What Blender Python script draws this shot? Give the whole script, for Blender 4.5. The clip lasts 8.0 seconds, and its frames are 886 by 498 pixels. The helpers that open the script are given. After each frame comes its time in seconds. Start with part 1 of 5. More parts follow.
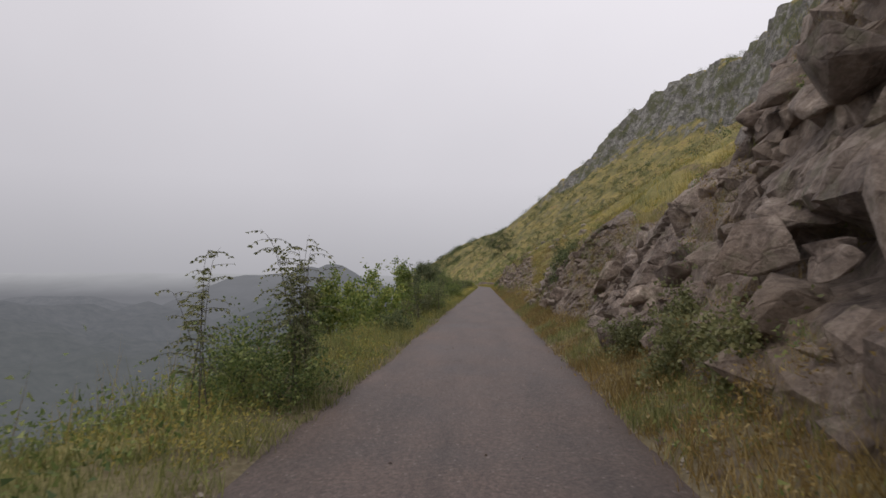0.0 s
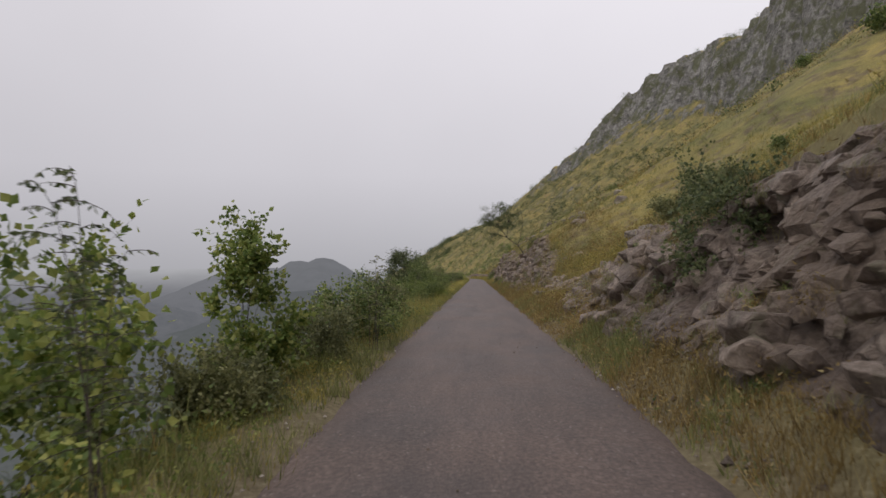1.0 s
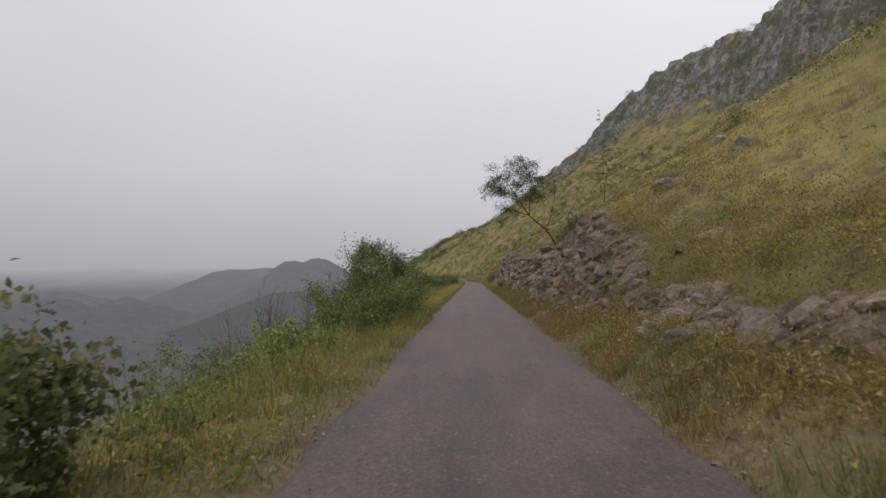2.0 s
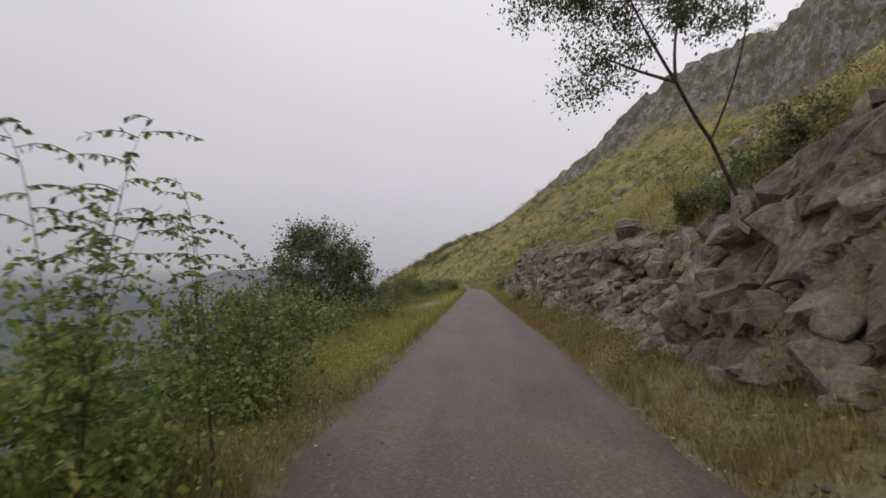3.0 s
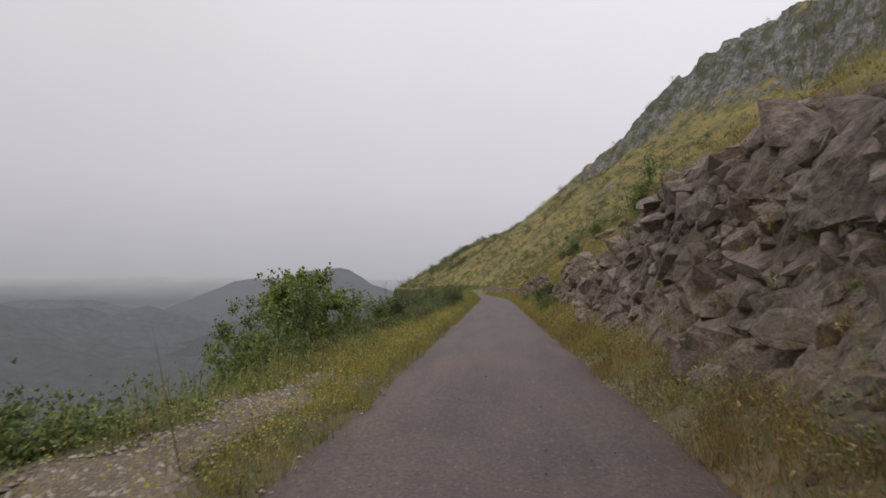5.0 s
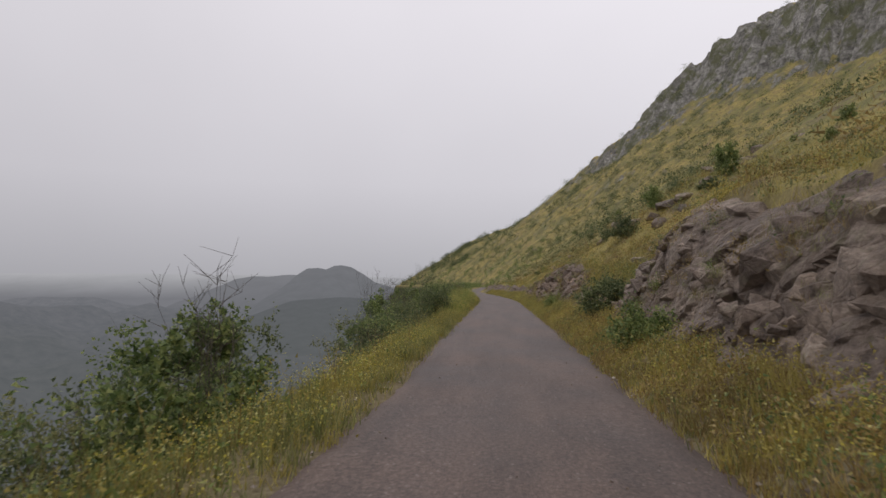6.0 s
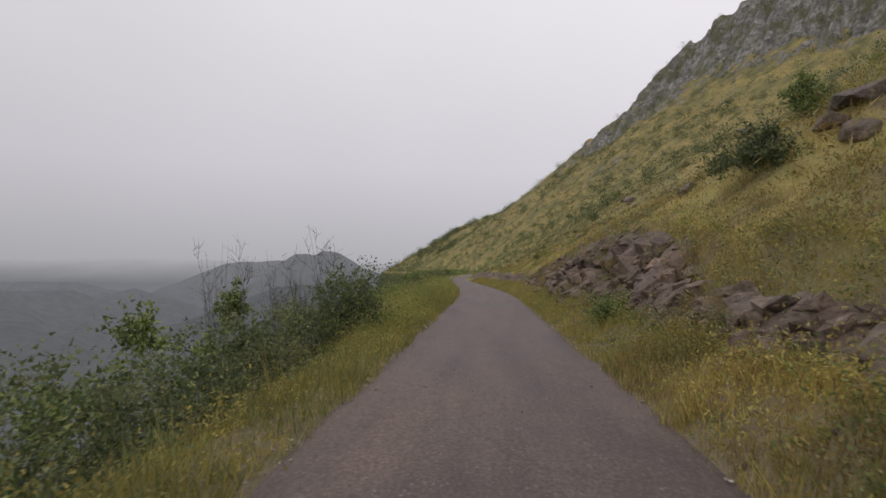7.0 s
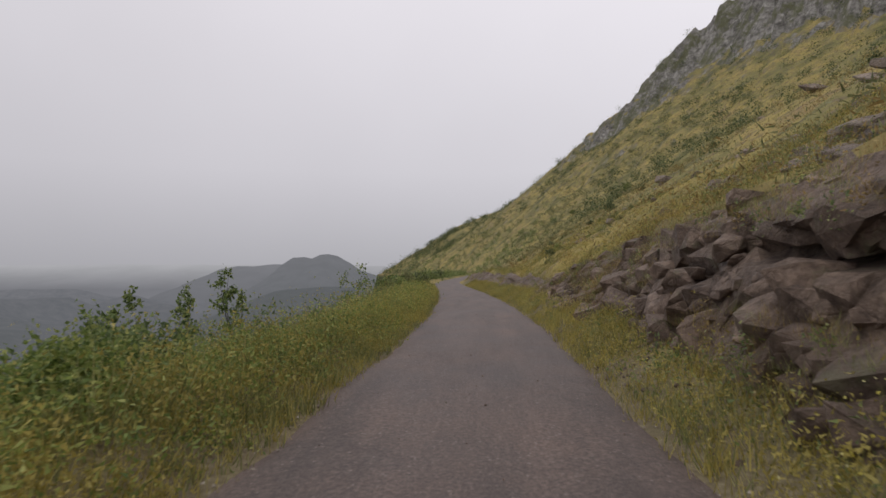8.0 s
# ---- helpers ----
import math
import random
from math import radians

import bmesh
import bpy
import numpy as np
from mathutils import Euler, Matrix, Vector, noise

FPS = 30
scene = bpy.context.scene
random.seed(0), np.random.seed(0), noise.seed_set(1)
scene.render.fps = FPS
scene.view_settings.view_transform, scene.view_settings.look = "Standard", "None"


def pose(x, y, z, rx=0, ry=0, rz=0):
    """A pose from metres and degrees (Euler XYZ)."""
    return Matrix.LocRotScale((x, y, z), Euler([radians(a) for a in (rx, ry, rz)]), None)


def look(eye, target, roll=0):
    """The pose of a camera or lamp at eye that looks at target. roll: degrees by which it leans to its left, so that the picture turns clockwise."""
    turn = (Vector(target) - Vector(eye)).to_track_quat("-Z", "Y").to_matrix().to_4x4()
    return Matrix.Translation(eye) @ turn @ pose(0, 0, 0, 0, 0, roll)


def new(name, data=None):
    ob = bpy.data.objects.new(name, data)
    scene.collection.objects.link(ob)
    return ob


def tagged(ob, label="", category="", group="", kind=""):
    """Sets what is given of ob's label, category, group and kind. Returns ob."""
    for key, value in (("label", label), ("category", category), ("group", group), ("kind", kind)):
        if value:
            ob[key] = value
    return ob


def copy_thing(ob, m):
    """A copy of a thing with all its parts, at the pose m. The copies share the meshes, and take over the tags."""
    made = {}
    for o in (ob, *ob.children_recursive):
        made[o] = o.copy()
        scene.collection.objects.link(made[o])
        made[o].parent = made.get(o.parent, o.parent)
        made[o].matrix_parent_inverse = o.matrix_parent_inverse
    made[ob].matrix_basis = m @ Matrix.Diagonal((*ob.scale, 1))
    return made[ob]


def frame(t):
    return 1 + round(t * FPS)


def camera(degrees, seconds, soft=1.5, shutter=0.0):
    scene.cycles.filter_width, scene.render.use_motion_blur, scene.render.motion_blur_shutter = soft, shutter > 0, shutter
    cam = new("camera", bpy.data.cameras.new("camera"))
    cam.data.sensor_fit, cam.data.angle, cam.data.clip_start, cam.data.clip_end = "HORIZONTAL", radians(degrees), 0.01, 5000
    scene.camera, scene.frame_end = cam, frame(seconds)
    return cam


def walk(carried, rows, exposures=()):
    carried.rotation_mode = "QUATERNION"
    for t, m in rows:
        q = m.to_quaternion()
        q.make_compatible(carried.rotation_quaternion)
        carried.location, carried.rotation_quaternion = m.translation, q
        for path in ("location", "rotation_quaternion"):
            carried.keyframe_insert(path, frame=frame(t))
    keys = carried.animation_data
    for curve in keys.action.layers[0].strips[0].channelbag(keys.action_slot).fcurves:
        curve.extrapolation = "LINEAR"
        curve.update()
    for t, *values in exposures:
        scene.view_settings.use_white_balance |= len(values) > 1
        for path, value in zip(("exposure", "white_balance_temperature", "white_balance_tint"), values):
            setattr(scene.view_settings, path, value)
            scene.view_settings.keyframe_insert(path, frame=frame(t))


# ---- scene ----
# A narrow wet mountain road: rock cutting and grassy hill on one side, shrubs and a misty valley on the other.
# The road runs along +y, the camera drives along its middle at about 1.25 m above the asphalt.
cam = camera(72.0, 8.0, soft=1.5, shutter=0.05)
PATH = [
    (0, (0.143, -0.02, 1.25), (-0.544, 9.943, 1.787), 0.04),
    (0.5, (0.051, 7.25, 1.25), (-0.599, 17.216, 1.754), -0.29),
    (1, (-0.061, 14.53, 1.25), (-0.600, 24.509, 1.661), -0.76),
    (1.2, (-0.092, 17.45, 1.25), (-0.558, 27.437, 1.586), -0.10),
    (2.3, (-0.254, 33.67, 1.25), (-0.735, 43.647, 1.718), -0.09),
    (2.5, (-0.265, 36.66, 1.25), (-0.754, 46.637, 1.716), -0.34),
    (3, (-0.244, 44.20, 1.25), (-0.784, 54.167, 1.775), 1.25),
    (3.5, (-0.082, 51.79, 1.25), (-0.700, 61.752, 1.838), 0.14),
    (4, (-0.020, 59.39, 1.25), (-0.734, 69.345, 1.796), 0.10),
    (4.5, (-0.032, 66.94, 1.25), (-0.837, 76.892, 1.800), 0.56),
    (5.8, (-0.138, 86.40, 1.25), (-1.047, 96.334, 1.970), -0.26),
    (6, (-0.141, 89.34, 1.25), (-1.038, 99.287, 1.825), 0.30),
    (6.5, (-0.147, 96.64, 1.25), (-0.974, 106.589, 1.731), 0.72),
    (7, (-0.101, 103.81, 1.25), (-0.819, 113.776, 1.607), 0.59),
    (7.5, (0.012, 110.85, 1.25), (-0.658, 120.819, 1.616), -0.87),
    (8, (0.116, 117.77, 1.25), (-0.586, 127.735, 1.630), -0.25),
]
walk(cam, [(t, look(eye, target, roll)) for t, eye, target, roll in PATH], exposures=[(0.0, 0.0), (8.0, 0.0)])

# ------------------------------------------------------------------ world and sun
world = bpy.data.worlds.new("overcast_sky")
scene.world = world
world.use_nodes = True
wn, wl = world.node_tree.nodes, world.node_tree.links
wn.clear()
w_out = wn.new("ShaderNodeOutputWorld")
w_bg = wn.new("ShaderNodeBackground")
w_sky = wn.new("ShaderNodeTexSky")
w_sky.sky_type = "NISHITA"
w_sky.sun_disc = False
w_sky.sun_elevation = radians(52)
w_sky.sun_rotation = radians(20)
w_sky.dust_density = 6.0
w_bw = wn.new("ShaderNodeHueSaturation")
w_bw.inputs["Saturation"].default_value = 0.05
w_bw.inputs["Value"].default_value = 0.02
wl.new(w_sky.outputs[0], w_bw.inputs["Color"])
w_tc = wn.new("ShaderNodeTexCoord")
w_sep = wn.new("ShaderNodeSeparateXYZ")
wl.new(w_tc.outputs["Generated"], w_sep.inputs[0])
w_ramp = wn.new("ShaderNodeValToRGB")
w_el = w_ramp.color_ramp.elements
w_el[0].position, w_el[0].color = 0.0, (0.47, 0.466, 0.50, 1)
w_el[1].position, w_el[1].color = 0.42, (0.85, 0.82, 0.875, 1)
w_mid = w_el.new(0.16)
w_mid.color = (0.69, 0.672, 0.72, 1)
wl.new(w_sep.outputs["Z"], w_ramp.inputs[0])
w_noise = wn.new("ShaderNodeTexNoise")
w_noise.inputs["Scale"].default_value = 2.2
w_noise.inputs["Detail"].default_value = 4.0
wl.new(w_tc.outputs["Generated"], w_noise.inputs["Vector"])
w_cloud = wn.new("ShaderNodeMapRange")
w_cloud.inputs["To Min"].default_value = 0.93
w_cloud.inputs["To Max"].default_value = 1.07
wl.new(w_noise.outputs["Fac"], w_cloud.inputs["Value"])
w_mul = wn.new("ShaderNodeVectorMath")
w_mul.operation = "SCALE"
w_side = wn.new("ShaderNodeMapRange")
w_side.inputs["From Min"].default_value = -1.0
w_side.inputs["To Min"].default_value = 0.81
w_side.inputs["To Max"].default_value = 1.17
wl.new(w_sep.outputs["X"], w_side.inputs["Value"])
w_thin = wn.new("ShaderNodeMath")
w_thin.operation = "MULTIPLY"
wl.new(w_side.outputs["Result"], w_thin.inputs[0])
wl.new(w_cloud.outputs["Result"], w_thin.inputs[1])
wl.new(w_ramp.outputs["Color"], w_mul.inputs[0])
wl.new(w_thin.outputs[0], w_mul.inputs["Scale"])
w_mix = wn.new("ShaderNodeMixRGB")
w_mix.inputs["Fac"].default_value = 0.93
wl.new(w_bw.outputs["Color"], w_mix.inputs[1])
wl.new(w_mul.outputs[0], w_mix.inputs[2])
wl.new(w_mix.outputs[0], w_bg.inputs["Color"])
w_bg.inputs["Strength"].default_value = 1.0
wl.new(w_bg.outputs[0], w_out.inputs["Surface"])

sun_data = bpy.data.lights.new("sun", "SUN")
sun_data.energy = 0.7
sun_data.angle = radians(25)
sun_data.color = (1.0, 0.97, 0.93)
sun = new("sun", sun_data)
sun.matrix_world = look((-40, 20, 90), (0, 60, 0))

# ------------------------------------------------------------------ small numpy tools
def lattice(ix, iy, seed):
    h = (ix.astype(np.int64) * 374761393 + iy.astype(np.int64) * 668265263 + seed * 974634777) & 0x7FFFFFFF
    h = ((h ^ (h >> 13)) * 1274126177) & 0x7FFFFFFF
    h = (h ^ (h >> 16)) & 0xFFFFF
    return h / float(0xFFFFF)


def vnoise(x, y, seed=0):
    """Smooth value noise in 0..1."""
    x, y = np.asarray(x, float), np.asarray(y, float)
    x0, y0 = np.floor(x), np.floor(y)
    fx, fy = x - x0, y - y0
    fx, fy = fx * fx * (3 - 2 * fx), fy * fy * (3 - 2 * fy)
    a, b = lattice(x0, y0, seed), lattice(x0 + 1, y0, seed)
    c, d = lattice(x0, y0 + 1, seed), lattice(x0 + 1, y0 + 1, seed)
    return (a * (1 - fx) + b * fx) * (1 - fy) + (c * (1 - fx) + d * fx) * fy


def fbm(x, y, seed=0, octaves=4):
    s, amp, tot = 0.0, 1.0, 0.0
    for k in range(octaves):
        s = s + amp * vnoise(x * 2**k, y * 2**k, seed + k * 17)
        tot += amp
        amp *= 0.5
    return s / tot


def np_mesh(name, verts, faces, smooth=False):
    """A mesh from arrays: verts (n,3), faces (m,k), all faces with k corners."""
    me = bpy.data.meshes.new(name)
    verts, faces = np.asarray(verts, np.float32), np.asarray(faces, np.int32)
    m, k = faces.shape
    me.vertices.add(len(verts))
    me.vertices.foreach_set("co", verts.ravel())
    me.loops.add(m * k)
    me.loops.foreach_set("vertex_index", faces.ravel())
    me.polygons.add(m)
    me.polygons.foreach_set("loop_start", np.arange(0, m * k, k, dtype=np.int32))
    me.polygons.foreach_set("use_smooth", np.full(m, smooth))
    me.update(calc_edges=True)
    return me


def grid_faces(rows, cols):
    i = np.arange(rows * cols).reshape(rows, cols)
    return np.stack([i[:-1, :-1], i[:-1, 1:], i[1:, 1:], i[1:, :-1]], -1).reshape(-1, 4)


def put(name, me, material, parent=None, label="", category="", kind="", group=""):
    ob = new(name, me)
    if material:
        me.materials.clear()
        me.materials.append(material)
    if parent:
        ob.parent = parent
    return tagged(ob, label, category, group, kind)


def part(name, bm, material, parent, label=""):
    me = bpy.data.meshes.new(name)
    bm.to_mesh(me)
    bm.free()
    return put(name, me, material, parent, label)


# ------------------------------------------------------------------ the lie of the land
TOPS = [(-30, 3.8), (0, 4.1), (5, 3.9), (6.5, 3.4), (8, 2.5), (12, 2.1), (16, 2.2), (20, 2.1), (24, 1.8), (29, 1.3), (33, 0.95), (37, 0.8), (40, 1.05), (42.5, 1.4),
        (45, 2.0), (48, 2.45), (50, 2.6), (51.2, 2.3), (52.5, 1.9), (55, 1.9), (58, 2.15), (62, 2.1), (66, 2.25), (70, 2.5), (76, 2.7), (80, 2.7), (86, 2.9), (90, 2.3),
        (93, 1.9), (95, 1.8), (98, 2.0), (101.5, 2.15), (103, 1.65), (104.3, 1.05), (108, 0.95), (113, 1.15), (117, 1.6), (122, 2.0), (128, 1.9), (134, 1.5), (140, 1.0), (170, 1.2), (220, 0.9)]
TOP_Y, TOP_Z = np.array(TOPS, float).T


def rock_top(y):
    z = np.interp(y, TOP_Y, TOP_Z)
    return z + 0.15 * np.clip(z - 1.25, 0, None) + 0.5 * (fbm(y * 0.5, y * 0 + 3, 5, 2) - 0.5)


def smooth01(x):
    x = np.clip(x, 0, 1)
    return x * x * (3 - 2 * x)


def hill_x(y):
    """The foot of the hill: straight, then curving left round the far spur."""
    y = np.asarray(y, float)
    return -np.clip(y - 245.0, 0, None) ** 2 / 1520.0


def road_x(y):
    """The middle of the road: straight, a left bend from 128 m on, then along the foot of the hill."""
    y = np.asarray(y, float)
    return np.minimum(hill_x(y), -4.8 * smooth01((y - 128.0) / 75.0))


def cells(a, b, seed):
    """Jittered cells: three random numbers of the nearest cell, the offset from its heart, and how near its edge is."""
    i, j = np.floor(a), np.floor(b)
    best = np.full(a.shape, 9.0)
    second = np.full(a.shape, 9.0)
    ci, cj, da, db = i.copy(), j.copy(), np.zeros(a.shape), np.zeros(a.shape)
    for di in (-1, 0, 1):
        for dj in (-1, 0, 1):
            ii, jj = i + di, j + dj
            oa, ob_ = a - (ii + lattice(ii, jj, seed)), b - (jj + lattice(ii, jj, seed + 1))
            d = np.hypot(oa, ob_)
            nearer = d < best
            second = np.where(nearer, best, np.minimum(second, d))
            ci, cj = np.where(nearer, ii, ci), np.where(nearer, jj, cj)
            da, db = np.where(nearer, oa, da), np.where(nearer, ob_, db)
            best = np.minimum(best, d)
    r = [lattice(ci, cj, seed + k) for k in (2, 3, 4)]
    return r, da, db, second - best


SHOULDER_Y = [-20, 13, 19, 30, 37, 44, 52, 58, 70, 81, 89, 95, 116, 122, 140, 175]
SHOULDER_U = [-3.1, -3.1, -2.2, -2.2, -3.1, -3.0, -2.6, -3.0, -3.2, -3.2, -2.5, -2.1, -2.1, -2.9, -3.0, -2.4]


def shoulder(y):
    """How far the level shoulder reaches on the valley side."""
    y = np.asarray(y, float)
    return np.interp(y, SHOULDER_Y, SHOULDER_U) - 0.35 * vnoise(y * 0.3, 0 * y, 3)


def land(x, y):
    """Height of the ground."""
    x, y = np.asarray(x, float), np.asarray(y, float)
    u = x - road_x(y)
    w = x - hill_x(y)
    top = rock_top(y)
    far = smooth01((w - 12) / 50)
    rise = 0.58 + 0.24 * smooth01((y - 240) / 190) * (1 - smooth01((y - 480) / 80))
    verge = 0.42 * smooth01((u - 1.45) / 0.95)
    face = smooth01((u - 3.05) / 0.8) * (top - 0.4)
    upper = np.clip(np.minimum(w - 2.9, u - 2.9), 0, None) * rise
    right = verge + face + upper + far * (fbm(x * 0.03, y * 0.03, 11, 4) - 0.5) * 9
    right = right + smooth01((u - 3) / 3) * ((fbm(x * 0.35, y * 0.35, 21, 3) - 0.5) * 0.8 + (fbm(x * 0.12, y * 0.12, 23, 3) - 0.5) * 1.6)
    # the cliff band high on the hill
    cx = 122 - 51 * smooth01((y - 377) / 98) + 8 * (fbm(y * 0.02, y * 0, 31, 3) - 0.5)
    tall = 44 - 16 * smooth01((y - 278) / 58) - 5.5 * smooth01((y - 300) / 40) - 16 * smooth01((y - 405) / 55) - 9 * smooth01((y - 458) / 34)
    ledge = fbm(x * 0.05 + 9, y * 0.16, 33, 3) - 0.5
    b1, _, _, _ = cells(y / 15 + 0.3 * ledge, w / 19, 301)
    b2, _, b2b, _ = cells(y / 6.5 + 0.3 * ledge, w / 9, 311)
    butt = w - cx + 9 * (b1[0] - 0.5) + 4 * (b2[0] - 0.5)
    step = smooth01((butt + 8 * ledge) / 12) * 0.55 + smooth01((butt - 9 + 6 * ledge) / 9) * 0.45
    terr = step * 5 + 0.5 * (b1[1] - 0.5)
    step = 0.45 * step + 0.55 * np.clip((np.floor(terr) + smooth01((terr - np.floor(terr)) * 2.4 - 0.7)) / 5, 0, 1)
    right = right + step * tall - np.clip(w - cx - 14, 0, None) * (rise - 0.28) * smooth01((w - cx - 14) / 10)
    crag = smooth01((w - cx + 8) / 8)
    right = right + crag * tall * (0.10 * (b1[1] - 0.5) + 0.07 * (b2[1] - 0.5) + 0.06 * b2b * (b2[2] - 0.5) + 0.045)
    right = right + smooth01((w - cx + 4) / 8) * (fbm(x * 0.2, y * 0.3, 37, 3) - 0.5) * 2.5 + far * (fbm(x * 0.16, y * 0.16, 39, 3) - 0.5) * 2.2
    # the hill ends beyond the bend
    right = right - np.clip(y - 610, 0, None) * 1.2
    sh = shoulder(y)
    d = np.clip(sh - u, 0, None)
    narrow = smooth01((y - 94) / 4) * (1 - smooth01((y - 115) / 3))
    left = -0.04 * smooth01((-1.45 - u) / 0.5) - (0.45 + 0.55 * narrow) * np.minimum(d, 1.6) - 0.95 * np.clip(d - 1.6, 0, None)
    left = left + smooth01(d / 3) * (fbm(x * 0.3, y * 0.3, 41, 3) - 0.5) * 0.7
    left = left + 0.30 * smooth01((y - 113) / 9) * smooth01((-1.7 - u) / 0.6) * smooth01((d + 1.0) / 1.0) * (1 - smooth01((d - 0.4) / 1.5))
    left = left - np.clip(y - 505, 0, None) * 1.2 * smooth01(-u / 14)
    left = left - np.clip(y - 610, 0, None) * 1.2
    left = np.maximum(left, -240.0)
    z = np.where(u >= 0, right, left)
    near_road = smooth01((np.abs(u) - 1.3) / 0.3)
    z = z + near_road * (fbm(x * 1.3, y * 1.3, 51, 3) - 0.5) * 0.12
    return z - 0.06 * (1 - near_road)


# ------------------------------------------------------------------ materials
def material(name, rough=0.8, spec=0.3):
    m = bpy.data.materials.new(name)
    m.use_nodes = True
    n, l = m.node_tree.nodes, m.node_tree.links
    b = n["Principled BSDF"]
    b.inputs["Roughness"].default_value = rough
    b.inputs["Specular IOR Level"].default_value = spec
    return m, n, l, b


def noise_node(n, l, coord, scale, detail=5.0, rough=0.55):
    t = n.new("ShaderNodeTexNoise")
    t.inputs["Scale"].default_value = scale
    t.inputs["Detail"].default_value = detail
    t.inputs["Roughness"].default_value = rough
    l.new(coord, t.inputs["Vector"])
    return t.outputs["Fac"]


def ramp_node(n, l, fac, stops):
    r = n.new("ShaderNodeValToRGB")
    e = r.color_ramp.elements
    e[0].position, e[0].color = stops[0][0], (*stops[0][1], 1)
    e[1].position, e[1].color = stops[-1][0], (*stops[-1][1], 1)
    for p, c in stops[1:-1]:
        e.new(p).color = (*c, 1)
    l.new(fac, r.inputs[0])
    return r.outputs["Color"]


def mix_node(n, l, fac, a, b, mode="MIX"):
    m = n.new("ShaderNodeMixRGB")
    m.blend_type = mode
    for value, socket in ((fac, m.inputs[0]), (a, m.inputs[1]), (b, m.inputs[2])):
        if isinstance(value, (int, float)):
            socket.default_value = value
        elif isinstance(value, tuple):
            socket.default_value = (*value, 1)
        else:
            l.new(value, socket)
    return m.outputs[0]


def bump_node(n, l, b, height, strength=0.5, distance=0.05):
    k = n.new("ShaderNodeBump")
    k.inputs["Strength"].default_value = strength
    k.inputs["Distance"].default_value = distance
    l.new(height, k.inputs["Height"])
    l.new(k.outputs[0], b.inputs["Normal"])


def place_node(n):
    return n.new("ShaderNodeNewGeometry").outputs["Position"]


def rock_material(name, dark, mid, light, moss=0.25):
    """Fractured limestone: grey and brown beds, rusty stains, lichen, fine cracks."""
    m, n, l, b = material(name, 0.66, 0.4)
    p = place_node(n)
    big = noise_node(n, l, p, 0.7, 6)
    fine = noise_node(n, l, p, 9.0, 10, 0.72)
    info = n.new("ShaderNodeObjectInfo")
    c = ramp_node(n, l, fine, [(0.30, dark), (0.5, mid), (0.72, light)])
    tone = ramp_node(n, l, big, [(0.3, (0.62, 0.58, 0.57)), (0.5, (0.97, 0.95, 0.93)), (0.72, (1.28, 1.25, 1.2))])
    c = mix_node(n, l, 1.0, c, tone, "MULTIPLY")
    chunk = n.new("ShaderNodeTexVoronoi")
    chunk.inputs["Scale"].default_value = 2.1
    l.new(mix_node(n, l, 0.12, p, noise_vec(n, l, p, 3.0)), chunk.inputs["Vector"])
    grey = n.new("ShaderNodeSeparateColor")
    l.new(chunk.outputs["Color"], grey.inputs[0])
    lumps = ramp_node(n, l, grey.outputs[0], [(0.0, (0.74, 0.70, 0.68)), (0.55, (1.0, 0.98, 0.96)), (1.0, (1.25, 1.24, 1.22))])
    c = mix_node(n, l, 1.0, c, lumps, "MULTIPLY")
    own = ramp_node(n, l, info.outputs["Random"], [(0.0, (0.74, 0.72, 0.72)), (0.6, (1.0, 0.98, 0.96)), (1.0, (1.25, 1.22, 1.18))])
    c = mix_node(n, l, 1.0, c, own, "MULTIPLY")
    piece = n.new("ShaderNodeNewGeometry")
    each = ramp_node(n, l, piece.outputs["Random Per Island"], [(0.0, (0.74, 0.72, 0.71)), (0.5, (1.0, 0.985, 0.97)), (1.0, (1.22, 1.2, 1.17))])
    c = mix_node(n, l, 1.0, c, each, "MULTIPLY")
    rust = ramp_node(n, l, noise_node(n, l, p, 0.55, 7, 0.65), [(0.48, (0, 0, 0)), (0.64, (0.62, 0.62, 0.62))])
    earth = mix_node(n, l, fine, (0.085, 0.058, 0.040), (0.28, 0.208, 0.145))
    c = mix_node(n, l, rust, c, earth)
    along = n.new("ShaderNodeSeparateXYZ")
    l.new(p, along.inputs[0])
    zone = n.new("ShaderNodeMapRange")
    zone.inputs["From Min"].default_value, zone.inputs["From Max"].default_value = 104.0, 114.0
    l.new(along.outputs["Y"], zone.inputs["Value"])
    c = mix_node(n, l, zone.outputs["Result"], c, mix_node(n, l, 1.0, c, (0.70, 0.64, 0.60), "MULTIPLY"))
    # the first stretch is a paler grey, massive rock
    pale = n.new("ShaderNodeMapRange")
    pale.inputs["From Min"].default_value, pale.inputs["From Max"].default_value = 15.0, 9.0
    l.new(along.outputs["Y"], pale.inputs["Value"])
    c = mix_node(n, l, pale.outputs["Result"], c, mix_node(n, l, 1.0, c, (1.16, 1.16, 1.17), "MULTIPLY"))
    lich = noise_node(n, l, p, 2.6, 8, 0.7)
    lf = ramp_node(n, l, lich, [(0.55, (0, 0, 0)), (0.66, (moss, moss, moss))])
    c = mix_node(n, l, lf, c, (0.15, 0.15, 0.08))
    l.new(c, b.inputs["Base Color"])
    crack = n.new("ShaderNodeTexVoronoi")
    crack.feature = "DISTANCE_TO_EDGE"
    crack.inputs["Scale"].default_value = 5.0
    l.new(mix_node(n, l, 0.15, p, noise_vec(n, l, p, 3.0)), crack.inputs["Vector"])
    edge = n.new("ShaderNodeMapRange")
    edge.inputs["From Max"].default_value = 0.06
    l.new(crack.outputs["Distance"], edge.inputs["Value"])
